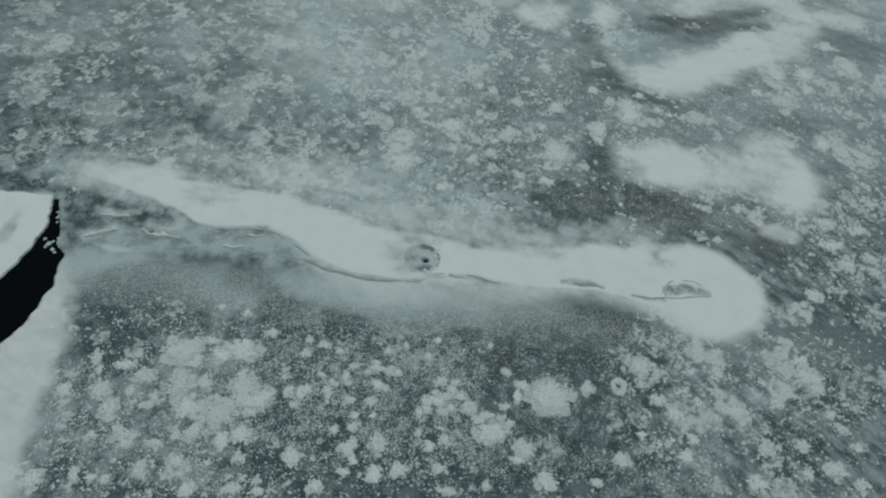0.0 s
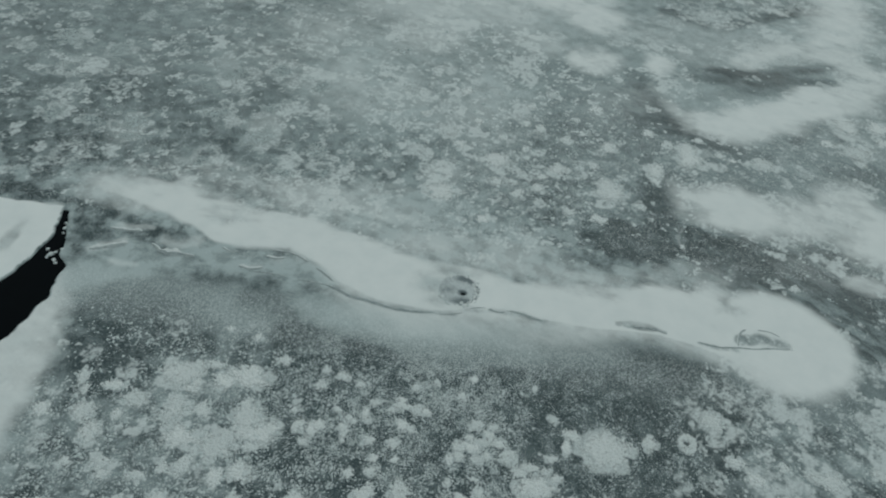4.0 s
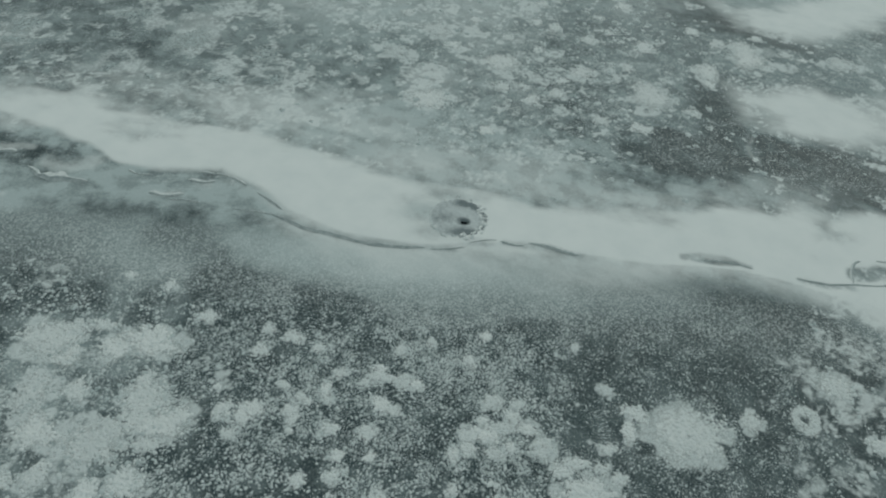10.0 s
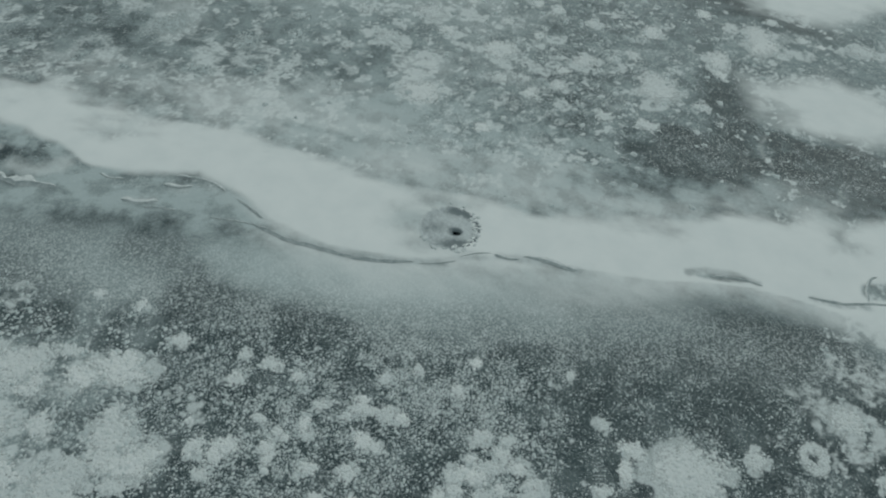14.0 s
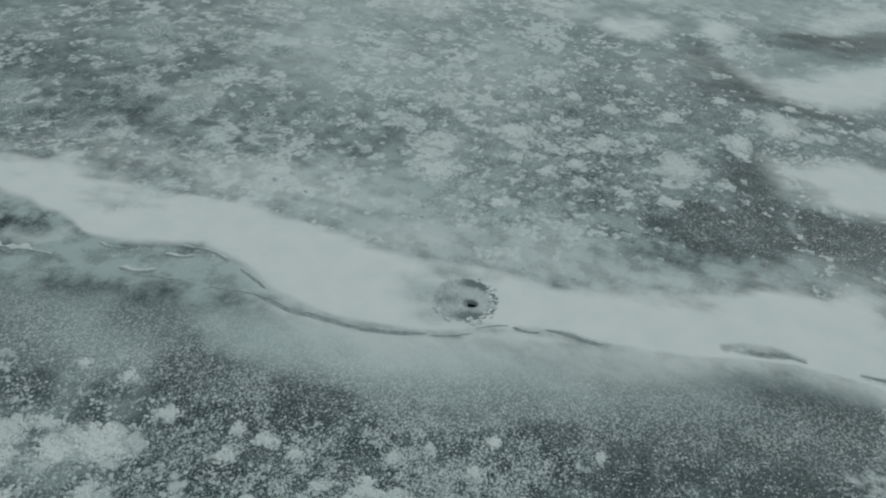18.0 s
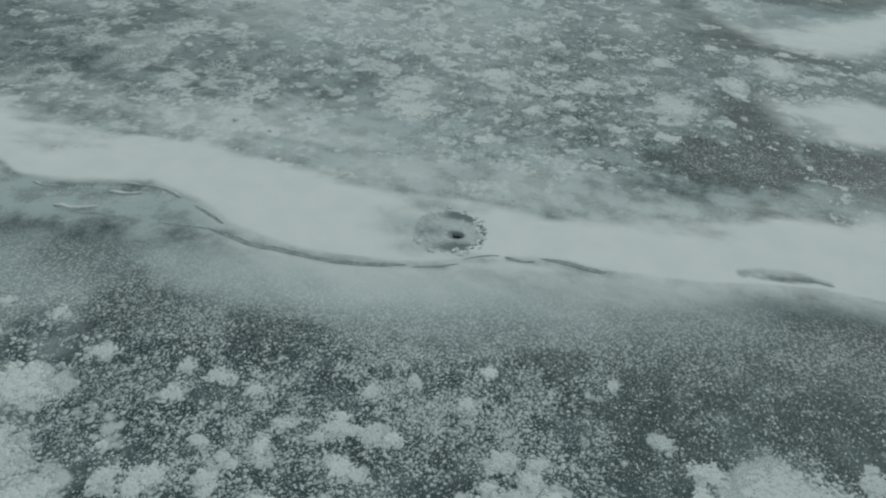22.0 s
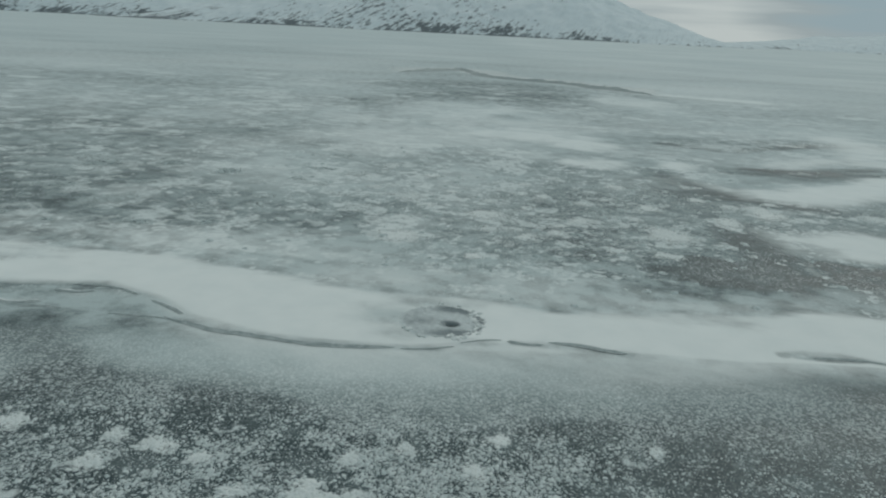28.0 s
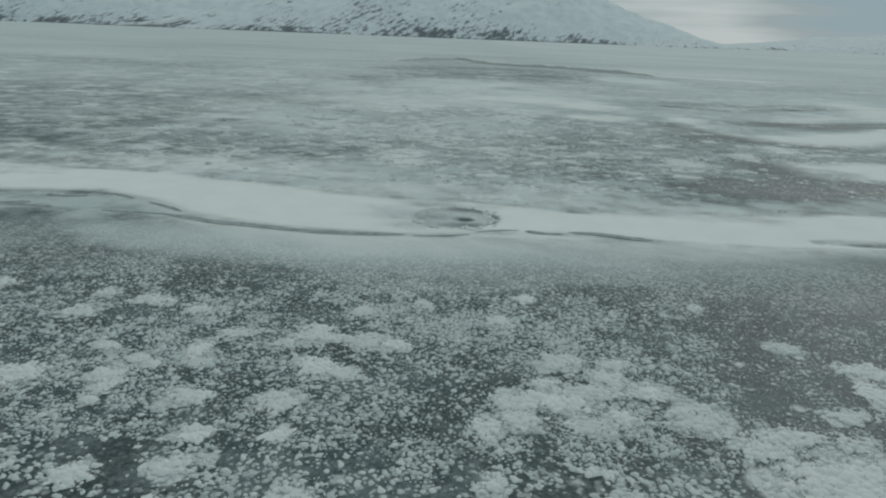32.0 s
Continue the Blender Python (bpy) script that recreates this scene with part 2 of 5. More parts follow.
def slush_material():
    n = Nodes("wet_slush")
    fine, grain = n.noise(6, 5, 0.65), n.noise(26, 3)
    wet = n.ramp(n.math("ADD", n.attr("wet"), n.math("MULTIPLY", n.math("SUBTRACT", fine, 0.5), 0.8)), 0.1, 0.9)
    colour = n.mix(wet, n.mix(n.ramp(grain, 0.3, 0.7), SNOW_DULL, (0.5, 0.56, 0.56)), (0.17, 0.21, 0.215))
    return n.finish(colour, n.ramp(wet, 1.8, -0.6, False), n.math("ADD", fine, grain), 0.4, 0.03)


def hill_material():
    """Snowed slope with dark outcrops that break through in slanting rows."""
    n = Nodes("snowed_hillside")
    rows = n.math("ADD", n.math("MULTIPLY", n.along(0, 0.03, 0.085, 7, 0.7, 32), 0.7), n.math("MULTIPLY", n.noise(0.045, 6, 0.7), 0.3))
    area = n.noise(0.0035, 4)
    split = n.nt.nodes.new("ShaderNodeSeparateXYZ")
    n.join(n.place, split.inputs["Vector"])
    low = n.ramp(split.outputs["Z"], 80.0, 5.0)
    shore = n.ramp(split.outputs["Z"], 5.0, 1.0)
    rock = n.math("ADD", rows, n.math("ADD", n.math("MULTIPLY", area, 0.55), n.math("MULTIPLY", low, 0.12)))
    rock = n.math("SUBTRACT", rock, n.math("MULTIPLY", n.ramp(split.outputs["X"], 250.0, 700.0), 0.1))
    rock = n.math("ADD", rock, n.math("MULTIPLY", n.ramp(split.outputs["X"], -250.0, -600.0), 0.035))
    rock = n.ramp(n.math("ADD", rock, n.math("MULTIPLY", shore, 0.07)), 0.875, 0.95)
    faint = n.ramp(n.math("ADD", n.along(0, 0.035, 0.2, 7, 0.72, 34), n.math("MULTIPLY", low, 0.06)), 0.54, 0.7)
    rock = n.math("MAXIMUM", rock, n.math("MULTIPLY", faint, 0.3))
    colour = n.mix(n.ramp(n.noise(0.02, 6), 0.3, 0.7), (0.63, 0.71, 0.73), (0.72, 0.79, 0.80))
    colour = n.mix(n.math("MULTIPLY", rock, 0.85), colour, n.mix(n.noise(0.1, 4), (0.03, 0.04, 0.046), (0.12, 0.145, 0.155)))
    n.bsdf.inputs["Specular IOR Level"].default_value = 0.1
    return n.finish(colour, 0.9)


ICE = ice_material()
CLUMP_MAT = snow_material("frost_clump_snow")
# darker than the lip: the shade on crack and ridge faces is put into the colour
FACE = plain_material("shade_grey_ice_face", (0.27, 0.315, 0.312), (0.46, 0.505, 0.495), 3, 0.6)
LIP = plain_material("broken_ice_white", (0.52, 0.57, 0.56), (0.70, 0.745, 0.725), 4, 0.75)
WATER, SLUSH, HILL = water_material(), slush_material(), hill_material()


# ---- noise and shape fields ----
def lattice(ix, iy, seed):
    h = (ix * 374761393 + iy * 668265263 + seed * 982451653) & 0x7FFFFFFF
    h = ((h ^ (h >> 13)) * 1274126177) & 0x7FFFFFFF
    return ((h ^ (h >> 16)) & 0xFFFF) / 65535.0


def value_noise(x, y, seed=0):
    x, y = np.asarray(x, float), np.asarray(y, float)
    ix, iy = np.floor(x).astype(np.int64), np.floor(y).astype(np.int64)
    fx, fy = x - ix, y - iy
    fx, fy = fx * fx * (3 - 2 * fx), fy * fy * (3 - 2 * fy)
    a, b = lattice(ix, iy, seed), lattice(ix + 1, iy, seed)
    c, d = lattice(ix, iy + 1, seed), lattice(ix + 1, iy + 1, seed)
    return a + (b - a) * fx + (c - a + (a - b - c + d) * fx) * fy


def fbm(x, y, seed=0, octaves=4):
    total, size, weight = 0.0, 1.0, 0.5
    for k in range(octaves):
        total = total + weight * value_noise(x * size + 17.3 * k, y * size - 9.1 * k, seed + k)
        size, weight = size * 2.03, weight * 0.5
    return total / (1 - 0.5 ** octaves)


def step(v, lo, hi):
    u = np.clip((v - lo) / (hi - lo), 0, 1)
    return u * u * (3 - 2 * u)


def window(X, Y, x0, x1, y0, y1):
    """Index of the points inside a rectangle: slices on a grid, a mask on loose points."""
    if X.ndim == 2:
        (a, b), (c, d) = np.searchsorted(X[0], (x0, x1)), np.searchsorted(Y[:, 0], (y0, y1))
        return (slice(c, d), slice(a, b)), d > c and b > a
    near = (X > x0) & (X < x1) & (Y > y0) & (Y < y1)
    return near, bool(near.any())


def blob(X, Y, cx, cy, rx, ry, soft=0.6):
    """1 in an oval's middle, falling to 0 past its rim; the rim wavers."""
    near, some = window(X, Y, cx - rx * 2.2, cx + rx * 2.2, cy - ry * 2.2, cy + ry * 2.2)
    out = np.zeros_like(X)
    if some:
        x, y = X[near], Y[near]
        d = np.hypot((x - cx) / rx, (y - cy) / ry) + 0.75 * (fbm(x / max(rx, 1.2) * 1.6, y / max(ry, 1.2) * 1.6, 5, 4) - 0.5)
        out[near] = 1 - step(d, 1 - soft, 1 + soft * 0.7)
    return out


# places in metres: x east along the drift, y north towards the far shore; patches as x, y, half-width, half-depth
PATCHES_WEST_NEAR = [
    (-25.61, -12.93, 0.52, 0.76), (-24.98, -14.04, 0.31, 0.5), (-23.18, -13.34, 0.84, 0.5), (-27.13, -16.02, 0.71, 0.59),
    (-24.37, -15.72, 0.91, 0.94), (-23.15, -17.28, 0.7, 1.03), (-21.32, -14.15, 1.14, 0.73), (-22.01, -15.47, 0.41, 0.53),
    (-19.13, -11.58, 1.6, 1.26), (-17.72, -12.48, 0.64, 0.74), (-18.33, -14.33, 1.04, 1.32), (-17.27, -16.43, 1.27, 1.03),
    (-15.61, -11.72, 0.97, 0.87), (-14.15, -11.03, 1.52, 1.01), (-16.57, -14.15, 0.73, 0.6), (-13.36, -14.3, 1.26, 1.3),
    (-12.19, -15.42, 1.3, 0.8), (-14.78, -16.65, 1.53, 1.13), (-14.1, -15.86, 0.83, 0.68), (-12.41, -16.41, 0.72, 0.45),
    (-21.4, -19.18, 0.89, 0.65), (-20.97, -19.81, 0.59, 0.38),
]
PATCHES_WEST_SHORE = [
    (-18.91, -19.61, 0.83, 0.45), (-16.26, -18.43, 0.59, 0.93), (-17.45, -18.78, 0.5, 0.46), (-23.67, -19.41, 0.5, 0.37),
    (-13.98, -18.89, 0.51, 0.82), (-12.61, -18.3, 0.85, 0.83), (-12.4, -20.07, 0.58, 0.53), (-8.45, -19.59, 0.76, 0.8),
    (-26.57, -23.15, 0.79, 0.86), (-23.77, -22.47, 0.48, 0.7), (-22.51, -22.56, 0.48, 0.34), (-21.44, -22.66, 0.4, 0.34),
    (-19.32, -21.61, 0.65, 0.7), (-16.87, -20.73, 0.66, 0.53), (-15.46, -22.72, 0.81, 0.59), (-14.56, -20.72, 0.25, 0.26),
    (-12.24, -22.41, 0.81, 0.42), (-10.36, -22.44, 0.57, 0.33), (-12.2, -9.18, 0.56, 0.44), (-9.76, -14.18, 0.45, 0.7),
    (-8.42, -14.04, 0.54, 0.5), (-11.42, -14.85, 0.53, 0.49),
]
PATCHES_MIDDLE_NEAR = [
    (-9.04, -10.74, 0.46, 0.53), (-7.56, -9.76, 0.56, 0.43), (-6.72, -13.86, 0.45, 0.45), (-4.83, -14.55, 0.63, 0.39),
    (-3.1, -14.57, 0.5, 0.49), (-5.36, -12.59, 0.32, 0.46), (-2.71, -13.03, 0.46, 0.46), (-3.15, -11.42, 0.56, 0.42),
    (-2.74, -15.65, 0.31, 0.29), (-0.85, -9.12, 0.29, 0.33), (0.8, -15.04, 0.32, 0.48), (0.95, -16.7, 0.27, 0.37),
    (2.07, -13.93, 1.01, 0.4), (3.38, -12.79, 0.37, 0.46), (7.75, -10.66, 0.43, 0.42), (4.83, -14.14, 0.64, 0.79),
    (-4.31, -18.6, 0.77, 0.81), (-4.46, -20.39, 0.51, 0.3), (-3.83, -19.45, 0.38, 0.4), (-2.08, -18.02, 0.69, 0.91),
    (-2.03, -20.46, 0.63, 0.73), (-0.26, -19.85, 0.6, 0.65),
]
PATCHES_MIDDLE_FRONT = [
    (2.99, -17.19, 0.53, 0.46), (1.93, -17.76, 0.44, 0.46), (6.72, -16.11, 1.57, 1.04), (8.06, -15.27, 0.45, 0.34),
    (9.41, -17.24, 0.98, 0.83), (11.4, -12.55, 2.1, 1.8), (10.92, -19.77, 0.87, 0.96), (8.76, -18.22, 0.62, 0.36),
    (6.42, -20.42, 0.34, 0.43), (-6.35, -21.72, 0.66, 0.67), (-4.15, -16.75, 0.61, 0.37), (2.72, -19.48, 0.65, 0.44),
    (3.48, -21.13, 0.85, 0.42), (14.6, -11.6, 0.57, 0.62), (19.37, -8.87, 1.19, 0.77), (20.46, -12.01, 0.77, 0.52),
    (21.73, -13.13, 0.85, 0.51), (23.78, -11.92, 0.48, 0.42), (18.74, -15.14, 0.37, 0.34), (22.85, -15.11, 0.61, 0.49),
    (21.22, -15.37, 0.28, 0.29), (20.04, -15.73, 0.28, 0.29),
]
PATCHES_EAST_NEAR = [
    (22.17, -16.68, 0.73, 0.57), (16.96, -17.42, 0.68, 0.64), (14.84, -19.41, 0.53, 0.35), (28.75, -15.33, 0.84, 0.69),
    (26.77, -12.36, 1.69, 0.83), (33.85, -8.49, 1.42, 1.03), (34.33, -9.51, 0.75, 0.67), (33.49, -6.89, 0.72, 0.59),
    (31.85, -14.78, 0.85, 0.5), (35.58, -12.96, 0.58, 0.42), (36.52, -14.56, 0.48, 0.41), (31.74, -17.12, 0.46, 0.48),
    (34.18, -16.42, 1.03, 0.58), (35.87, -17.62, 0.46, 0.76), (34.95, -11.78, 0.49, 0.43), (30.56, -11.21, 0.69, 0.54),
    (27.49, -18.19, 0.91, 0.69), (40.03, 9.73, 1.51, 0.64), (43.32, 9.04, 1.09, 0.8), (39.84, 6.78, 1.48, 0.61),
    (43.41, 5.47, 0.94, 0.6), (40.89, 4.47, 1.16, 0.59), (36.53, 0.32, 0.89, 0.95),
]
PATCHES_MIDDLE_FAR = [
    (-11.37, 37.19, 1.39, 0.94), (-6.43, 33.85, 0.82, 1.34), (-11.8, 30.72, 1.33, 0.75), (-8.93, 29.36, 1.45, 1.05),
    (-2.82, 30.37, 0.6, 0.96), (-3.91, 22.58, 1.39, 1.33), (-2.43, 20.26, 0.75, 0.82), (4.55, 29.13, 0.67, 0.63),
    (1.41, 18.56, 1.36, 1.25), (4.09, 25.58, 0.52, 0.69), (5.54, 25.01, 0.65, 0.79), (6.7, 31.93, 0.69, 0.65),
    (11.78, 30.08, 0.82, 0.85), (12.95, 23.25, 1.04, 1.34), (7.58, 18.3, 1.24, 0.89), (12.75, 16.02, 1.72, 1.88),
    (-9.4, 16.96, 0.48, 0.61), (-6.86, 18.41, 1.52, 1.07), (1.63, 15.1, 0.72, 0.76), (3.41, 15.35, 0.36, 0.42),
    (3.79, 13.73, 0.59, 0.66), (5.83, 15.02, 0.6, 0.76),
]
PATCHES_MIDDLE_BACK = [
    (-3.47, 12.47, 1.63, 1.29), (-9.25, 12.05, 0.52, 0.57), (-13.13, 17.47, 0.9, 0.71), (15.51, 14.3, 0.61, 0.58),
    (8.84, 12.15, 0.71, 0.64), (11.47, 11.71, 0.83, 0.8), (0.84, 9.48, 0.57, 0.61), (6.08, 16.77, 0.49, 0.43),
    (8.46, 23.52, 0.65, 0.77), (4.4, 21.01, 0.51, 0.55), (11.29, 19.75, 0.5, 0.73), (-12.72, 26.13, 0.77, 0.81),
    (-10.6, 24.96, 0.89, 0.79), (-13.6, 20.14, 0.85, 0.65), (-14.66, 12.93, 0.8, 0.66), (-8.87, 21.81, 0.87, 0.75),
    (-10.79, 14.33, 0.58, 0.5), (-6.75, 25.07, 0.64, 0.59), (-0.93, 24.99, 0.52, 0.49), (9.43, 27.63, 0.54, 0.51),
    (1.8, 22.5, 0.64, 0.47), (10.08, 25.22, 0.53, 0.49),
]
PATCHES_WEST_FAR = [
    (-48.9, 30.83, 1.88, 2.07), (-42.49, 29.7, 1.89, 2.23), (-35.12, 16.41, 1.43, 1.81), (-34.93, 14.22, 1.13, 1.05),
    (-27.74, 19.84, 1.79, 1.13), (-30.54, 29.54, 1.6, 1.95), (-28.56, 27.19, 1.89, 2.09), (-23.92, 29.57, 1.62, 1.61),
    (-22.11, 17.04, 1.76, 2.23), (-18.52, 11.97, 1.13, 0.98), (-16.39, 15.67, 1.17, 1.21), (-23.26, 11.29, 0.56, 0.49),
    (-28, 16.58, 0.7, 0.72), (-39.79, 16.13, 1.14, 1.1), (-43.6, 16, 1.41, 1.38), (-18.79, 27.22, 1.28, 1.55),
    (-16.79, 20.59, 0.61, 0.75), (-22.74, 22.05, 1.22, 0.96), (-41.39, 25.05, 0.49, 1.04), (-30.81, 13.28, 0.39, 0.51),
    (-26.64, 12.04, 0.56, 0.83),
]
PATCHES_EAST_FAR = [
    (17.32, 26.85, 0.67, 0.81), (17.56, 20.22, 1.02, 1.65), (17.45, 18.41, 0.5, 0.71), (19.18, 25.16, 0.8, 0.79),
    (21.32, 23.57, 1.65, 2.13), (22.58, 26.66, 0.68, 0.61), (24.65, 24.54, 0.53, 0.59), (25.85, 23.76, 0.4, 0.39),
    (29.08, 23.77, 1.67, 0.98), (39.92, 33.53, 1.82, 1.6), (43.76, 33.6, 1.47, 1.38), (39.8, 28.32, 1.97, 1.49),
    (37, 29.4, 0.99, 0.86), (43.45, 30.91, 0.86, 0.89), (49.72, 36.2, 1.66, 1.93), (42.79, 21.63, 0.94, 1.36),
    (44.74, 20.57, 1.07, 1.91), (47.82, 39.86, 1.54, 0.76), (39.69, 26.32, 0.83, 0.62), (19.07, 9.47, 0.23, 0.31),
    (28.41, 6.05, 0.58, 0.44), (35.87, 6.78, 0.47, 0.38),
]
RINGS = [
    (17.24, -11.06, 0.72, 0.84), (-39.06, 10.67, 1.9, 2.34), (-45.77, 24.86, 2.41, 2.63), (-26.33, 12.94, 1.81, 2.19),
    (-4.04, 27.03, 1.57, 2.03), (44.59, 37.04, 1.13, 1.21), (50.8, 32.59, 1.47, 2.3),
]
BARE_ICE_MIDDLE = [
    (14.6, 9.1, 4.1, 2.7, 1), (17.6, 15.2, 2.2, 4.5, 0.5), (24.35, 8.6, 4.6, 2.4, 0.85), (32.52, 6.95, 3.51, 2.26, 0.7),
    (35.68, 5.93, 3.49, 2.23, 0.5), (-6.6, -8.26, 2.15, 1.57, 0.9), (-10.18, -7.24, 2.4, 1.84, 0.6), (-15.62, -2.76, 3.49, 2.21, 0.2),
    (-20.06, -1.4, 3.01, 1.3, 0.05), (13, -5.15, 9.66, 2.48, 0.8), (17.38, -6.38, 4.04, 2.6, 0.8), (-24.61, -7.7, 5.14, 4.11, 0.3),
    (-24.85, -12.47, 3.11, 1.61, 0.5),
]
BARE_ICE_NEAR_FIRST = [
    (-7, -14, 2.4, 1.6, 0.5), (9, -10.5, 2.6, 1.4, 0.5), (16.84, 29.94, 3.44, 5.29, 0.8), (22.79, 28.75, 4.13, 3.13, 0.6),
    (50.47, 41.5, 4.7, 2.84, 0.9), (32.62, 40.02, 8.32, 1.73, 0.8), (31.52, 42.48, 6.91, 1.02, 0.6), (39.26, 24.35, 4.09, 2, 0.7),
    (-3.21, -18.72, 0.69, 0.72, 0.8), (1.54, -18.25, 3.05, 1.13, 0.7), (4.53, -17.02, 1.77, 1.85, 0.5), (30.45, -14.88, 2.36, 2.99, 0.8),
    (33.95, -10.06, 3, 2.22, 0.4), (-24.17, -22.5, 1.59, 0.96, 0.9), (-39.61, 4.73, 3.6, 1.37, 0.9), (-31.89, 4.31, 3.11, 1.63, 0.3),
    (6.11, -11.24, 2.16, 1.52, 0.8), (-5.84, -7.8, 1.34, 1.32, 0.7),
]
BARE_ICE_NEAR_SECOND = [
    (10.2, -9.7, 6.5, 1.7, 0.8), (5.2, -10.6, 1.6, 1.2, 0.6), (17.5, -8.8, 4.0, 2.6, 0.5), (17.0, -13.5, 4.0, 3.0, 0.4), (-8.5, -16.0, 3.2, 2.6, 0.5), (-10.0, -12.0, 3.4, 2.8, 0.4),
    (-8.92, -8.58, 1.32, 1.3, 0.5), (-7.76, -12.6, 1.46, 1.1, 0.5), (-4.69, -15.05, 1.39, 0.73, 0.6), (10.83, -9.33, 2.4, 0.84, 0.7),
    (15.44, -8.23, 1.64, 1.27, 0.7), (17.94, -5.31, 2.32, 1.78, 0.5), (-12.71, -7.11, 1.08, 1.76, 0.5), (-13.77, -15.51, 1.02, 0.9, 0.6),
    (-1.07, -14.07, 1.42, 1.0, 0.4),
]
BARE_ICE_NEAR = BARE_ICE_NEAR_FIRST + BARE_ICE_NEAR_SECOND
BARE_ICE_WEST = [
    (-38.56, 11.56, 2.74, 1.87, 0.35), (-39.31, 22.89, 2.7, 3.52, 0.35), (-27, 27.45, 1.27, 1.68, 0.5), (-40.13, 8.49, 2.13, 1.62, 0.45),
    (-33.91, 21.79, 3, 3.91, 0.25), (-7.1, -16.32, 1.76, 1.9, 0.5), (5.59, -9.91, 2.87, 2.15, 0.7), (10.88, -9.35, 5.83, 1.63, 0.6),
    (-11.56, -18.15, 1.28, 2.76, 0.5), (-3.74, 9.64, 3.41, 1.54, 0.3), (39.22, 2.33, 4.53, 4.23, 0.4), (37.6, -9.14, 3.04, 2.28, 0.5),
    (-13.62, -15.08, 1.1, 0.69, 0.7),
]
FROST_MIDDLE = [
    (0, -4.6, 11, 1.8, 0.2),
    (6.5, -3.9, 9, 2, 0.3), (-5, -4.3, 5, 1.6, 0.25),
    (-17.07, 32.06, 4.32, 8.27, 0.7), (0.68, 30.47, 3.71, 4.26, 0.55), (-3.47, 7.42, 7.24, 3.35, 0.85), (5.07, 4.51, 7.7, 1.76, 0.6),
    (-4.14, 13.23, 3.22, 3.28, 0.5), (2.91, -3.94, 11.65, 1.81, 0.4), (-4.03, -5.65, 4.44, 2.05, 0.3), (-16.4, -11.21, 7.31, 3.76, 0.35),
    (-28.04, -2.06, 3.93, 1.64, 0.5), (41.73, 18.58, 7.83, 7.38, 0.3), (27.08, -10.78, 5.4, 2.42, 0.3), (23.64, -17.42, 3.64, 2.33, 0.4),
]
FROST_WEST = [
    (-15.8, -6.0, 4.6, 1.7, 0.5),
    (-2.2, 0.8, 2.6, 1.6, 1), (-14.5, -0.4, 4.5, 1.3, 0.7), (-20.5, 0.8, 3, 1.3, 0.6), (-9, -3.5, 4, 1.6, 0.6),
    (-21.96, 18.94, 3.58, 4.58, 0.45), (-35.54, 15.93, 2.85, 3.6, 0.4), (-43.73, 29.54, 4.39, 4.46, 0.4), (-29.95, 27.54, 3.78, 4.22, 0.35),
    (-10.29, 8.01, 6.65, 3.02, 0.6), (23.43, -2.14, 5.31, 2.52, 0.7), (-18.83, -15.58, 6.08, 2.97, 0.2), (-15.99, -20.82, 4.93, 2.63, 0.15),
    (-9.14, 23.79, 3.79, 4.85, 0.35), (-33.46, 7.09, 3.18, 1.95, 0.6), (-20, 0.27, 2.04, 1.68, 0.5), (-12.11, 26.42, 3.21, 7.08, 0.3),
]
FROST_FAR = [
    (0.66, 81.59, 7.98, 11.46, 0.8), (29.2, 112.81, 9.61, 19.02, 0.7), (7.37, 59.01, 6.64, 4.84, 0.6), (47.44, 75.79, 13.18, 5.51, 0.6),
    (41.22, 55.02, 6.99, 3.6, 0.5), (-34.04, 59.57, 3.88, 3.35, 0.5), (-33.01, 38.49, 7.62, 5.71, 0.3), (30.47, 157.9, 27.8, 16.3, 0.4),
]
BARE_ICE_FAR = [
    (7.08, 122.58, 26.58, 26.61, 0.7), (4.55, 75.9, 2.69, 3.44, 0.5), (27.38, 59.77, 11.89, 4.43, 0.4), (42.05, 63.76, 9.57, 2.88, 0.5),
    (26.66, 40.5, 3.62, 1.99, 0.5), (-60.74, 106.94, 26.06, 22.38, 0.25), (-16.73, 84.9, 5.55, 8.26, 0.3),
]
SOFT_OVALS = [(25.0, 16.0, 6.0, 4.4, 1.0), (37.0, 15.7, 5.0, 6.2, 1.0), (30.8, 15.8, 6.0, 4.2, 0.78), (35.0, 7.8, 2.4, 1.5, 0.75), (11.6, 41.0, 3.8, 3.6, 0.95), (19.9, 42.0, 2.2, 3.0, 0.9)]
FAR_DRIFTS = [(29.09, 112.41, 8.24, 15.76)]
SPECKS_NEAR = [
    (-10.38, -12.27, 2.67, 3.98, 0.4), (-4.4, -11.2, 3.6, 3.6, 0.65), (-1.81, -9.09, 3.16, 2.46, 0.8), (1.7, -9.8, 2.08, 2.66, 0.9),
    (-8.93, -7.58, 1.61, 1.69, 0.6), (2.48, -13.58, 1.44, 1.51, 0.8), (4.2, -7.3, 4.5, 2, 0.5), (14.42, -6.44, 4.52, 2.4, 0.3),
    (12.67, -9.19, 5.35, 1.82, 0.25), (18.32, -7.17, 2.52, 2.33, 0.4), (0.12, -7.25, 3.28, 1.31, 0.5),
]
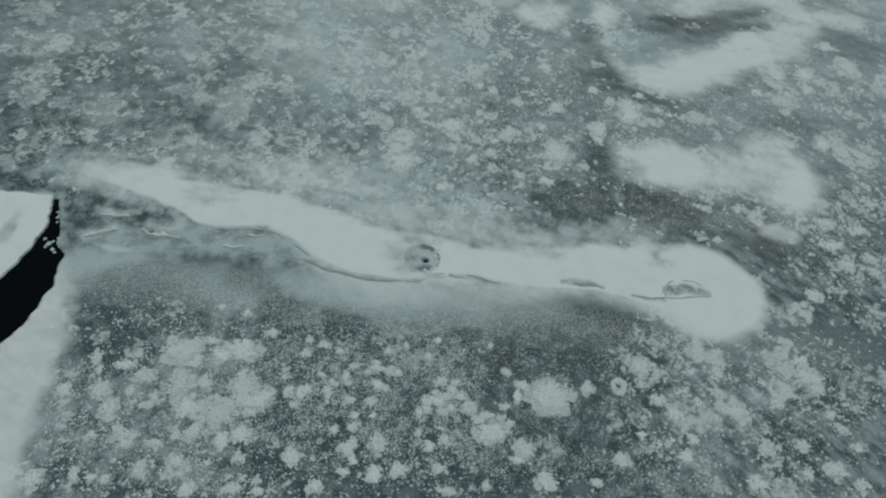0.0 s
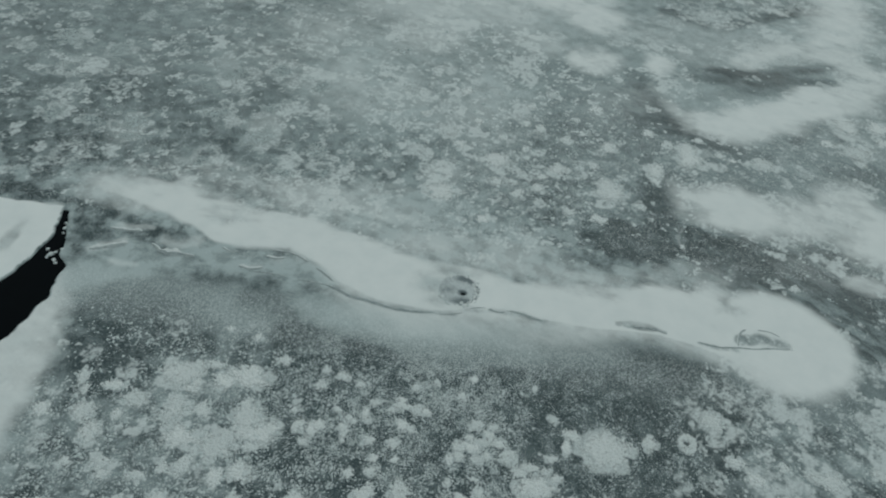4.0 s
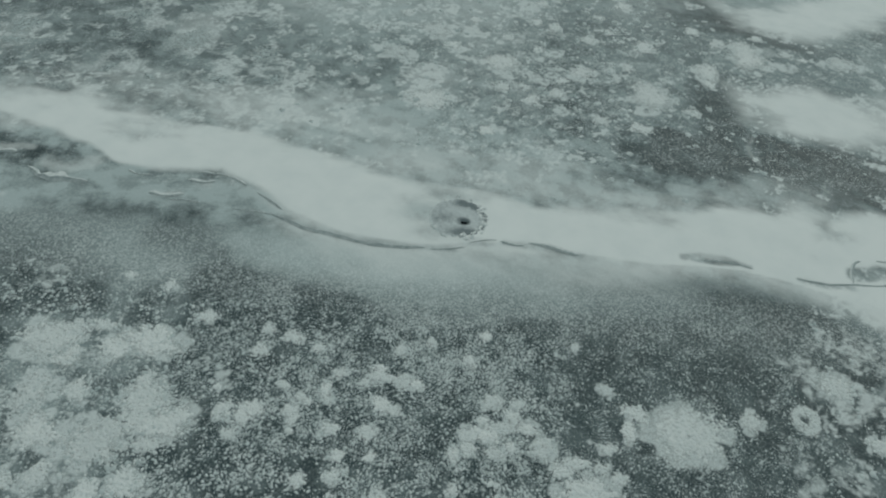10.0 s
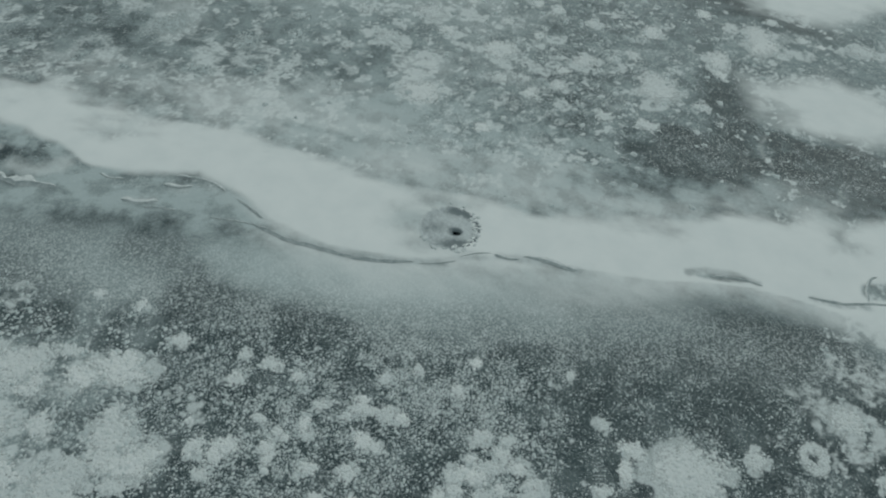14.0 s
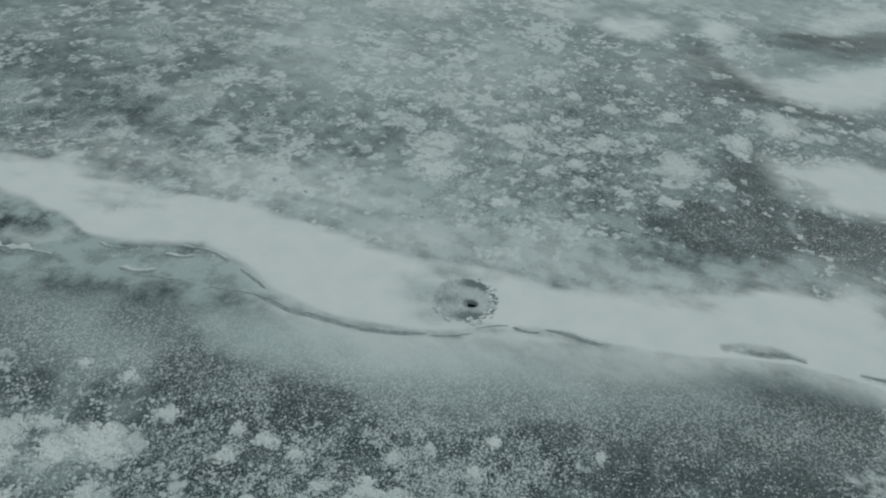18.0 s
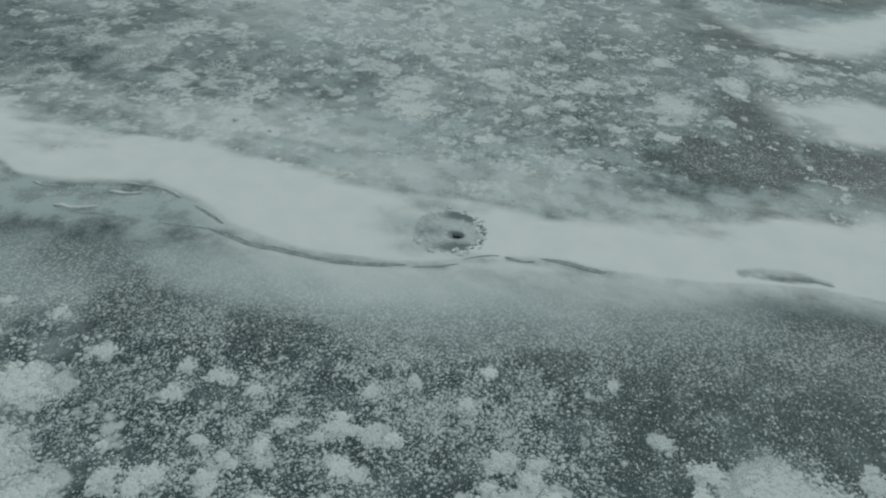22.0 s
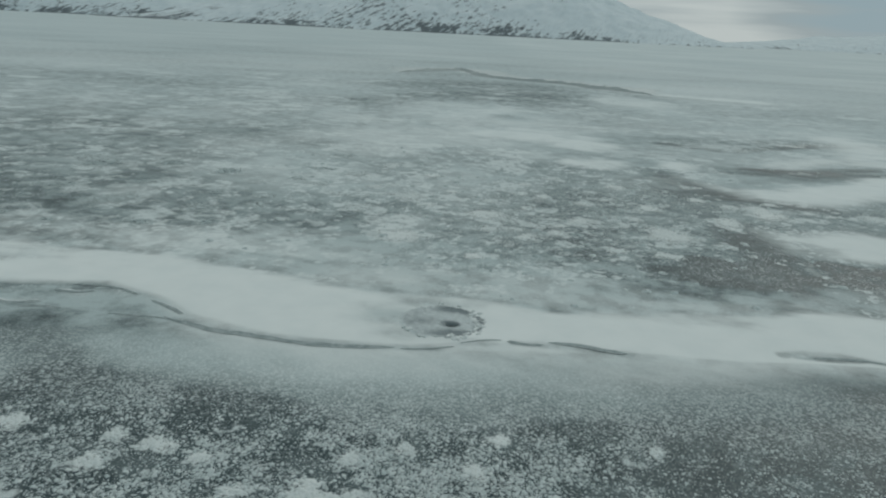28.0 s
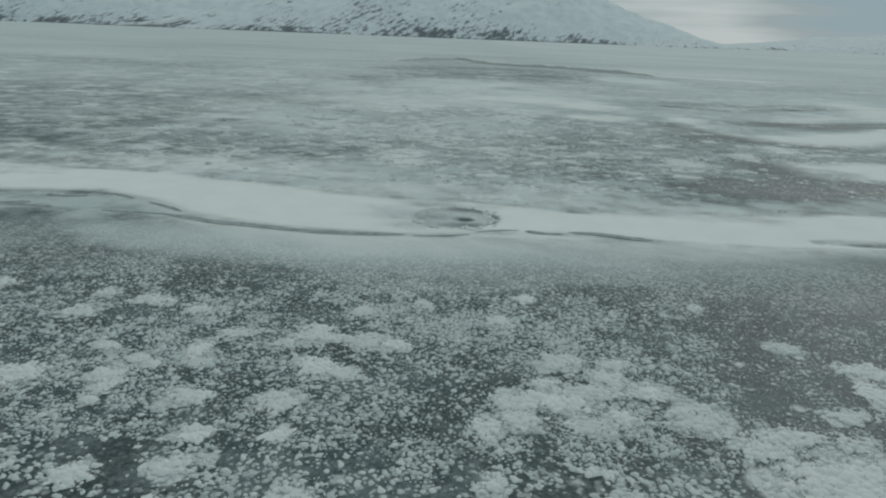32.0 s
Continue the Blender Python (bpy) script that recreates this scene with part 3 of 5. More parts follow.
SPECKS_FAR = [
    (6.35, 19.85, 8.13, 9.98, 0.7), (0.86, 9.54, 5.71, 3.84, 0.4), (12.71, 26.26, 3.99, 6.01, 0.6), (17.76, 23.14, 3.92, 5.75, 0.6),
    (37.47, 28.09, 9.77, 6.32, 0.5), (40.19, 5.91, 5.85, 6.01, 0.6), (32.04, -10.08, 6.95, 6.61, 0.4), (-5.36, 24.58, 7.66, 8.81, 0.3),
    (-34.22, 15.87, 12.51, 13.44, 0.3), (-24.96, -17.06, 3.8, 5.87, 0.6), (-23.3, -8.74, 4.17, 2.29, 0.4), (8.12, -18.45, 5.26, 3.13, 0.7),
]
HOLLOWS = [
    (24.6, -0.4, 1.9, 0.7, 0.4, 0.5), (14.7, -0.95, 1.5, 0.28, 0.7, 0.35), (-0.46, 0.33, 1.8, 1.8, 0.5, 0.3), (-1.9, 0.6, 2.3, 1.5, 0.62, 1.0),
    (-1.5, -1.1, 2.2, 0.9, 0.4, 1.0), (-1.4, 1.9, 2.2, 0.9, 0.5, 1.0), (0.6, -1.5, 1.6, 0.4, 0.35, 0.8),
]
DRIFT_NORTH = [(-38.98, 7.08), (-34.13, 7.37), (-30.51, 7.33), (-25.63, 6.79), (-19.78, 5.56), (-14.27, 5.42), (-10.76, 4.21), (-7.36, 3.24), (-4.04, 2.63), (1.87, 2.69), (5.14, 1.61), (10.49, 1.54), (13.76, 3.02), (16.02, 4.48), (18.71, 3.78), (22.16, 5.26), (26.07, 5.4)]
DRIFT_SOUTH = [(-38.68, 6.35), (-33.58, 5.92), (-29.7, 4.96), (-26.97, 4.08), (-23.96, 3.05), (-21.43, 1.64), (-18.71, 1.37), (-15.13, 1.9), (-12.21, 0.57), (-9.79, -1.23), (-6.54, -2.24), (-2.4, -2.49), (0.63, -1.88), (2.67, -1.5), (6.31, -1.76), (10.97, -1.83), (15.67, -1.46), (19.26, -2.16), (23.25, -3.4), (25.91, -6.03)]
LEAD_WEST = [(-35.46, 4.18), (-35.55, 2.94), (-34.77, -0.29), (-35.6, -4.6), (-36.36, -6.22), (-40.48, -12.38), (-44.12, -17.81)]
LEAD_EAST = [(-35.14, 3.5), (-34.37, 1.82), (-33.04, -2.06), (-32.07, -3.22), (-31.71, -6.26), (-32.51, -10.66), (-33.6, -12.4), (-37.42, -18.29), (-40.67, -23.68)]
BANK_EDGE = [(-31.46, -4.4), (-28.98, -8.29), (-28.43, -11.55), (-28.13, -14.64), (-27.89, -18.47), (-27.67, -22), (-27.42, -24.46)]
CHUNKS = [(-34.3, 0.9, 0.22, 0.14), (-34.1, 0.3, 0.12, 0.1), (-33.9, -2.2, 0.3, 0.2), (-33.3, -2.75, 0.22, 0.16), (-34.4, -1.7, 0.16, 0.12), (-33.2, -1.5, 0.14, 0.24), (-32.8, -2.4, 0.14, 0.1), (-33.6, -1.9, 0.2, 0.1), (-34.0, -2.6, 0.12, 0.1), (-33.0, -3.05, 0.16, 0.1), (-34.5, 1.5, 0.1, 0.14)]
CRACKS = [
    ([(-11.2, -1.1), (-9.52, -1.78), (-8.63, -2.05), (-6.7, -2.38), (-5.32, -2.68), (-4.03, -2.68), (-2.74, -2.62), (-1.9, -2.55)], 0.2, 0.05, 0.04),
    ([(-1.7, -2.6), (-0.6, -2.4), (0.3, -2.1)], 0.07, 0.02, 0.3),
    ([(0.5, -1.75), (1.3, -1.4), (2.1, -1.24)], 0.035, 0.012, 0.5),
    ([(2.3, -1.3), (3.02, -1.48), (3.67, -1.42)], 0.14, 0.04, 0.5),
    ([(3.85, -1.18), (4.97, -1.29), (5.99, -1.53), (6.8, -1.72)], 0.15, 0.045, 0.5),
    ([(13.9, -0.98), (14.9, -0.86), (16.0, -1.0), (16.75, -1.2)], 0.13, 0.04, 0.2),
    ([(19.04, -1.6), (20.84, -1.75), (22.3, -1.5), (23.5, -1.45), (25.2, -1.1), (26.8, -0.95)], 0.13, 0.04, 0.3),
    ([(22.25, -1.45), (22.5, -0.5), (22.85, 0.2), (23.3, 0.45)], 0.13, 0.04, 0.3),
    ([(24.2, 0.6), (25.1, 0.6), (25.9, 0.2)], 0.08, 0.025, 0.4),
    # along the drift's south edge: its shading line, drawn with the painted grey faces
    ([(-20.6, 1.2), (-19.89, 0.95), (-18.9, 1.05)], 0.09, 0.03, 0.5),
    ([(-16.4, 1.72), (-15.2, 1.75), (-14.15, 1.5), (-13.2, 1.0)], 0.1, 0.035, 0.5),
    ([(-12.4, 0.5), (-11.6, 0.05), (-10.5, -0.75)], 0.11, 0.03, 0.08),
    ([(-17.2, -1.0), (-16.43, -0.85), (-15.4, -0.95)], 0.1, 0.03, 0.3),
    ([(-13.4, -1.15), (-11.64, -1.2), (-9.9, -1.45)], 0.08, 0.025, 0.3),
]
WEST_RIDGES = [
    ([(-31.2, -1.1), (-30.29, -0.77), (-29.23, -0.26), (-28.35, 0.21)], 0.24, 0.06, 0.8),
    ([(-30.65, 1.66), (-29.27, 1.61), (-27.78, 1.8)], 0.18, 0.05, 0.8),
    ([(-26.55, 0.5), (-25.2, -0.2), (-23.8, -0.2), (-22.4, -0.2)], 0.26, 0.1, 0.6),
    ([(-18.63, -0.6), (-17.53, -0.69), (-16.55, -0.41)], 0.12, 0.05, 0.7),
    ([(-16.77, 0.92), (-15.88, 0.85), (-15.08, 1.09)], 0.1, 0.04, 0.7),
]
FAR_RIDGE = [(-22.18, 167.33), (-12.83, 184.15), (-4.98, 192.38), (0.13, 172.67), (7.36, 161.44), (20.91, 154.63), (26.41, 145.33), (31.12, 142.56), (37.69, 132.23)]
HILL_MIDDLE = [(-1420, 2), (-1250, 70), (-900, 190), (-300, 260), (350, 240), (560, 170), (760, 100), (930, 30), (1000, 2)]
HILL_WEST = [(-4300, 420), (-2600, 380), (-1700, 260), (-1180, 150)]
HILL_EAST = [(900, 2), (1500, 20), (2000, 75), (2600, 110), (4300, 220)]
SNOW_STREAKS_FIRST = [
    ([(2.56, 57.73), (8.2, 56.19), (12.45, 51.79)], 2.4, 2.72, 1.66, 0.9),
    ([(18.06, 36.97), (19.56, 33.28), (21.58, 30.61), (24.6, 29.02)], 0.24, 1.04, 0.62, 0.9),
    ([(22.8, 29.97), (26.32, 29.8), (30.43, 32.87), (34.38, 34.37), (38.0, 38.36)], 1.4, 2.19, 1.29, 1),
    ([(26.41, 28.31), (28.62, 30.05)], 1.21, 1.59, 0.88, 0.85),
    ([(32.49, 33.29), (33.86, 31.99)], 2.04, 1.64, 0.73, 0.9),
    ([(30.98, 45.64), (37.39, 49.97), (43.23, 49.25), (46.2, 45.29), (42.49, 39.68), (38.41, 37.23)], 1.07, 1.96, 1.6, 0.8),
]
SNOW_STREAKS_SECOND = [
    ([(47.67, 69.77), (47.04, 61.48), (43.11, 53.25)], 1.98, 2.38, 2.61, 0.85),
    ([(49.44, 46.41), (52.69, 46.31)], 1.11, 1.23, 1.12, 0.75),
]
SNOW_STREAKS_THIRD = [
    ([(19.14, 9.16), (18.9, 10.35), (19.38, 11.98)], 0.1, 0.07, 0.16, 0.5),
    ([(22.42, -7.68), (21.64, -8.86), (20.7, -9.82), (19.43, -10.49)], 0.08, 0.08, 0.1, 0.42),
    ([(-25.82, 1.22), (-24.66, 0.88), (-22.97, 1.38)], 0.23, 0.46, 0.35, 0.52),
    ([(-30.08, 2.12), (-28.68, 1.88), (-27.24, 2.35)], 0.23, 0.17, 0.17, 0.52),
    ([(-31.08, -0.88), (-29.96, -0.4), (-28.68, 0.37)], 0.28, 0.17, 0.23, 0.52),
    ([(-28.9, -1.92), (-26.86, -1.92)], 0.17, 0.11, 0.22, 0.52),
    ([(-18.25, -0.58), (-17.02, -0.3)], 0.12, 0.1, 0.34, 0.5),
    ([(-16.25, 0.87), (-15.45, 0.84)], 0.1, 0.08, 0.3, 0.45),
    ([(-37.41, 3.21), (-36.03, 3.76)], 0.24, 0.18, 0.12, 0.8),
]
SNOW_STREAKS_FOURTH = [
    ([(-34.56, 6.95), (-32.14, 6.36), (-29.53, 5.97)], 0.86, 1.23, 1.11, 0.75),
]
SNOW_STREAKS = SNOW_STREAKS_FIRST + SNOW_STREAKS_SECOND + SNOW_STREAKS_THIRD + SNOW_STREAKS_FOURTH
BARE_STREAKS_FIRST = [
    ([(-16.9, -4.11), (-14.68, -5.64), (-12.21, -7.75)], 0.55, 0.5, 0.7, 0.45),
    ([(-13.28, -4.67), (-10.56, -6.81), (-8.92, -8.59)], 0.4, 0.5, 0.6, 0.4),
    ([(28.18, 41.75), (35.57, 44.86), (41.08, 46.64), (44.46, 45.59)], 0.51, 0.44, 0.88, 0.62),
    ([(30.75, 40.21), (35.7, 42.07), (40.95, 43.21)], 0.6, 0.53, 0.93, 0.62),
    ([(24.24, 36.06), (31.5, 38.6)], 0.76, 0.59, 0.99, 0.7),
    ([(17.22, 37.67), (19.67, 31.0), (23.65, 26.71), (28.95, 24.9)], 1.54, 0.99, 1.51, 0.6),
    ([(33.7, 29.76), (37.71, 32.99), (39.11, 30.84)], 0.89, 1.09, 1.3, 0.6),
    ([(20.44, 11.05), (23.42, 9.44), (25.98, 8.99)], 1.2, 1.04, 0.78, 0.9),
]
BARE_STREAKS_SECOND = [
    ([(-34.37, 3.62), (-32.85, 1.34), (-32.21, -1.94)], 0.4, 0.52, 0.46, 0.7),
    ([(-41.26, 4.67), (-37.99, 4.59), (-35.66, 4.17)], 0.84, 0.36, 0.6, 0.8),
    ([(-25.09, -0.25), (-21.86, -0.64)], 0.28, 0.23, 0.23, 0.4),
    ([(-28.54, -7.65), (-26.96, -3.84), (-24.86, -1.8)], 0.48, 0.38, 0.64, 0.45),
    ([(-8.57, -8.22), (-13.09, -5.24), (-16.22, -2.53)], 0.85, 0.75, 0.96, 0.6),
    ([(-11.36, 7.44), (-7.96, 7.15), (-6.76, 6.56)], 0.19, 0.19, 0.25, 0.5),
]
BARE_STREAKS = BARE_STREAKS_FIRST + BARE_STREAKS_SECOND
FROST_STREAKS = [
    ([(-21.45, -0.26), (-19.35, -0.33), (-16.86, 0.12), (-14.26, 0.18), (-11.5, -0.53)], 0.69, 0.57, 0.69, 0.4),
    ([(-30.79, -4.31), (-28.73, -3.11), (-26.02, -2.14), (-23.26, -1.14)], 1.21, 0.77, 1.10, 0.9),
    ([(21.37, 36.02), (26.27, 35.69), (31.42, 37.11)], 2.00, 2.18, 2.00, 0.4),
    ([(28.39, 13.2), (33.29, 13.86)], 2.00, 2.00, 1.86, 0.45),
    ([(-28.6, 4.03), (-24.66, 3.47), (-21.69, 2.44)], 0.48, 0.60, 0.60, 0.5),
]
FAR_SNOW_STREAKS = [
    ([(-5, 200), (4, 178), (12, 166), (26, 153), (38, 138), (58, 128)], 3.5, 3.0, 3.0, 0.9),
    ([(6.13, 62.58), (9.77, 61.07), (13.04, 57.81)], 1.27, 1.48, 1.06, 0.7),
    ([(-4.49, 66.55), (0.51, 80.79), (5.67, 85.54)], 1.4, 2.24, 1.68, 0.6),
    ([(43.28, 75.55), (49.3, 75.39), (54.34, 72.31)], 0.84, 0.84, 0.84, 0.6),
    ([(-36.2, 57.94), (-34.15, 60.52), (-30.31, 59.52)], 0.38, 0.58, 0.58, 0.5),
]
FAR_BARE_STREAKS = [
    ([(-14, 165), (0, 156), (12, 147), (26, 137), (36, 124)], 6.0, 4.0, 5.0, 0.2),
    ([(21.91, 57.1), (28.42, 53.7), (41.41, 62.6), (49.82, 63.69)], 0.91, 0.91, 0.91, 0.7),
    ([(26.3, 42.49), (32.57, 42.46), (40.38, 45.67)], 0.62, 0.62, 0.62, 0.7),
    ([(-18.39, 89), (-9.04, 108.97), (5.91, 119.39), (21.68, 106.06)], 3.11, 3.11, 6.0, 0.3),
    ([(1.33, 74.13), (4.96, 77.69)], 0.81, 0.81, 0.81, 0.6),
    ([(-40.49, 41.79), (-35.37, 40.59), (-33.05, 45.11)], 0.53, 0.40, 0.66, 0.3),
    ([(-15.35, 70.51), (-11.99, 74.05)], 0.50, 0.50, 0.74, 0.4),
]
PATCHES_FRONT_A = [
    (-14.7, -7.43, 0.27, 0.42), (-16.96, -7.08, 0.38, 0.36), (-8.96, -9.4, 0.36, 0.32), (-6.21, -10.24, 0.36, 0.36),
    (-2.25, -9.68, 0.36, 0.42), (-3.66, -11.91, 0.3, 0.28), (-1.83, -11.52, 0.63, 0.56), (-5.16, -13.07, 0.34, 0.32),
    (-6.08, -13.33, 0.24, 0.26), (-2.18, -13.2, 0.53, 0.36), (-6.55, -14.3, 0.33, 0.36), (-8.79, -14.47, 0.51, 0.41),
    (-9.08, -15.39, 0.37, 0.35), (-10.35, -13.11, 0.19, 0.22), (-18.2, -10.89, 0.87, 0.64), (-16.85, -10.38, 0.75, 0.45),
    (-13.76, -13.3, 0.48, 0.62), (-13.1, -15.43, 0.68, 0.51), (6.4, -8.29, 0.22, 0.37), (8.76, -12.9, 0.3, 0.78),
    (2.38, -12.05, 0.5, 0.54), (1.18, -9.94, 0.36, 0.47), (1.84, -8.31, 0.38, 0.31),
]
PATCHES_FRONT_B = [
    (1.25, -14.2, 0.32, 0.55), (5.6, -15.27, 0.61, 0.39), (7.42, -14.88, 0.42, 0.35), (-6.49, -13.1, 0.34, 0.29),
    (-6.48, -14.92, 0.25, 0.18), (-4.21, -15.84, 0.38, 0.28), (2.63, -16.26, 0.28, 0.16), (-5.64, -17.14, 0.42, 0.4),
    (2.09, -13.17, 0.35, 0.25), (3.34, -14.38, 0.32, 0.3), (-1.2, -11.66, 0.51, 0.25), (-2.51, -11.52, 0.51, 0.25),
    (9.08, -11.77, 0.65, 0.46), (2.95, -13.45, 0.8, 0.4), (1.5, -14.7, 0.5, 0.42), (2.6, -14.75, 0.6, 0.32),
    (4.1, -13.35, 0.5, 0.4), (6.2, -14.75, 0.7, 0.42), (7.7, -13.9, 0.55, 0.3), (-3.1, -11.0, 0.4, 0.3), (-4.9, -11.6, 0.45, 0.32),
    (-7.4, -12.6, 0.4, 0.3), (3.6, -12.1, 0.45, 0.3),
]
ALL_PATCHES = (PATCHES_WEST_NEAR + PATCHES_WEST_SHORE + PATCHES_MIDDLE_NEAR + PATCHES_MIDDLE_FRONT + PATCHES_EAST_NEAR
               + PATCHES_FRONT_A + PATCHES_FRONT_B + PATCHES_MIDDLE_FAR + PATCHES_MIDDLE_BACK + PATCHES_WEST_FAR + PATCHES_EAST_FAR)
# thin blown snow: x, y, half-width, half-depth, how much
HAZE_FIRST = [
    (-3.5, 5.6, 6.5, 2.6, 0.5), (4, 5.5, 6, 1.8, 0.44), (-14, 8.6, 12, 4, 0.52), (-24, 10, 9, 3.4, 0.4),
    (30.5, 9.5, 9, 4.5, 0.28), (33, 36, 12, 6, 0.12), (2, 4.2, 11, 2.2, 0.42), (-9, 6, 7, 2, 0.36),
    (15, 4.2, 7, 1.4, 0.25), (-22.24, 38.46, 6.14, 9.49, 0.42), (-16.86, 29.89, 3.84, 7, 0.36), (-22.04, 18.43, 2.57, 3.86, 0.36),
    (33.11, 42.78, 12.95, 9.94, 0.2), (4.23, 44.36, 5.96, 5.75, 0.4), (31.12, 15.04, 11.22, 5.26, 0.28), (45.16, 59.7, 7.05, 11.04, 0.22),
    (-0.61, 31.01, 3.96, 6.97, 0.3), (-3.91, 14.96, 2.54, 3.47, 0.42),
]
HAZE_SECOND = [
    (9.5, 3.9, 7.5, 1.5, 0.45), (16.0, 5.2, 5.5, 1.4, 0.36), (-6.0, 4.6, 6.0, 1.5, 0.4),
    (-35.31, 14.8, 2.16, 2.36, 0.4), (-30.64, 9.08, 3.07, 2.08, 0.34), (19.86, 6.2, 6.36, 1.8, 0.34), (5.5, 4.84, 4.61, 1.74, 0.3),
]
HAZE = HAZE_FIRST + HAZE_SECOND
# grey bands in the snow; the first two paint the soft shadow beside the cracks
GREY_BANDS = [
    ([(-12.6, -0.5), (-11.04, -1.15), (-8.63, -1.97), (-5.32, -2.6), (-2.74, -2.56), (-0.3, -2.35)], 0.16, 0.12, 0.34, 0.6),
    ([(2.49, -1.41), (3.7, -1.42), (4.97, -1.34), (6.8, -1.76)], 0.14, 0.12, 0.34, 0.6),
    ([(19.2, -1.62), (20.84, -1.88), (22.3, -1.82)], 0.15, 0.15, 0.2, 0.7),
    ([(12.8, -0.9), (13.9, -0.6), (15.2, -0.58), (16.5, -1.02)], 0.24, 0.16, 0.2, 0.65),
    ([(22.7, -0.75), (24.3, -0.2), (26.3, -0.55)], 0.5, 0.35, 0.3, 1),
]


def stroke(X, Y, points, w0, w1, soft):
    """1 along a line whose half-width goes from w0 to w1, with soft, wavering sides."""
    reach = max(w0, w1) + soft + 1.2
    xs, ys = [p[0] for p in points], [p[1] for p in points]
    near, some = window(X, Y, min(xs) - reach, max(xs) + reach, min(ys) - reach, max(ys) + reach)
    out = np.zeros_like(X)
    if not some:
        return out
    x, y = X[near], Y[near]
    sway = min(1.2, 0.5 * max(w0, w1) + 0.5 * soft)
    x = x + sway * 1.4 * (fbm(x * 0.5, y * 0.9, 35, 4) - 0.5)
    y = y + sway * 1.4 * (fbm(x * 0.5, y * 0.9, 36, 4) - 0.5)
    total = sum(math.dist(a, c) for a, c in zip(points, points[1:]))
    best, done = np.full(x.shape, -9.0), 0.0
    for (ax, ay), (cx, cy) in zip(points, points[1:]):
        size = math.dist((ax, ay), (cx, cy))
        t = np.clip(((x - ax) * (cx - ax) + (y - ay) * (cy - ay)) / size ** 2, 0, 1)
        s = (done + t * size) / total
        inside = w0 + (w1 - w0) * s - np.hypot(x - ax - t * (cx - ax), y - ay - t * (cy - ay))
        best = np.maximum(best, inside)
        done += size
    out[near] = step(best, -soft, soft * 0.6)
    return out


def lead_edges(Y):
    wob = 0.5 * (fbm(Y * 0.9, Y * 0 + 3, 11, 3) - 0.5), 0.5 * (fbm(Y * 0.9, Y * 0 + 8, 12, 3) - 0.5)
    ly, lx = zip(*sorted((y, x) for x, y in LEAD_WEST))
    ry, rx = zip(*sorted((y, x) for x, y in LEAD_EAST))
    return np.interp(Y, ly, lx) + wob[0], np.interp(Y, ry, rx) + wob[1]


def lead_depth(X, Y):
    """How far inside the open lead, in metres; negative outside."""
    west, east = lead_edges(Y)
    return np.minimum(np.minimum(X - west, east - X), 3.1 - Y)


def main_drift(X, Y):
    up = np.interp(X, [p[0] for p in DRIFT_NORTH], [p[1] for p in DRIFT_NORTH]) + 0.6 * (1 - step(X, -8, 0)) + 0.8 * (1 - step(X, -26, -14))
    low = np.interp(X, [p[0] for p in DRIFT_SOUTH], [p[1] for p in DRIFT_SOUTH])
    wave = fbm(X * 0.3, Y * 0.7, 21, 5) - 0.5
    frayed = 1 - step(X, -27, -21)
    bend = step(X, -22, -17) * (1 - step(X, -11, -7))
    crisp = step(Y - low + (0.3 + 0.5 * frayed + 0.3 * bend) * wave, -0.2 - 0.3 * frayed - 0.25 * bend, 0.35 + 0.25 * frayed + 0.5 * bend)
    spill = 2.0 + 2.4 * (1 - step(X, -27, -19)) + 1.2 * step(X, 2, 10)
    # south of the crack the snow thins out over some metres
    reach = 5.9 - 2.9 * step(X, 6, 16) - 1.6 * (1 - step(X, -12, -6))
    away = np.clip((low - Y - 2.2 * wave) / reach, 0, 1)
    fan = (0.68 - 0.44 * (1 - step(X, -15, -8)) - 0.06 * step(X, 7, 15)) * (1 - away) ** 1.5
    c = np.maximum(crisp, fan * step(X, -22, -14)) * step(up - Y + spill * wave, -0.8 * spill, 0.5 * spill)
    c = c * step(X, -36, -29.5) * step(-X + 3 * wave, -26.5, -19)
    # its western reach is thin, with the ice showing through
    c = c * (1 - (1 - step(X, -24, -9)) * (0.1 + 0.45 * step(fbm(X * 0.16, Y * 0.5, 27, 4), 0.38, 0.68)) * step(Y - low, 0.8, 3.0))
    # its round end, curled to the south
    d = np.hypot((X - 25.9) / 6.4, (Y + 0.6) / 6.1) + 0.2 * (fbm(X * 0.2, Y * 0.2, 24, 4) - 0.5)
    curl = (1 - step(d, 0.72 - 0.12 * step(-Y, 1, 5), 1.07)) * (1 - 0.4 * blob(X, Y, 22.4, 2.5, 1.5, 0.8, 0.8)) * (1 - 0.2 * blob(X, Y, 23.5, -3.4, 3.0, 1.4, 0.9))
    return np.maximum(c, curl)


def west_bank(X, Y):
    west, east = lead_edges(Y)
    ey, ex = zip(*sorted((y, x) for x, y in BANK_EDGE))
    edge = np.interp(Y, ey, ex)
    wave = fbm(X * 0.4, Y * 0.4, 23, 4) - 0.5
    c = step(X - east, 0.02, 0.12) * step(edge - X + 2.6 * wave, -2.2, 1.5)
    return 0.72 * c * step(-Y, 2.0, 6.0)


def west_floe(X, Y):
    west, _ = lead_edges(Y)
    return step(west - X, 0.0, 0.12) * step(3.4 - Y + 0.6 * (fbm(X * 0.6, Y * 0.6, 31, 3) - 0.5), -0.1, 0.15) * (1 - 0.5 * blob(X, Y, -37.9, -1.0, 0.8, 2.0))


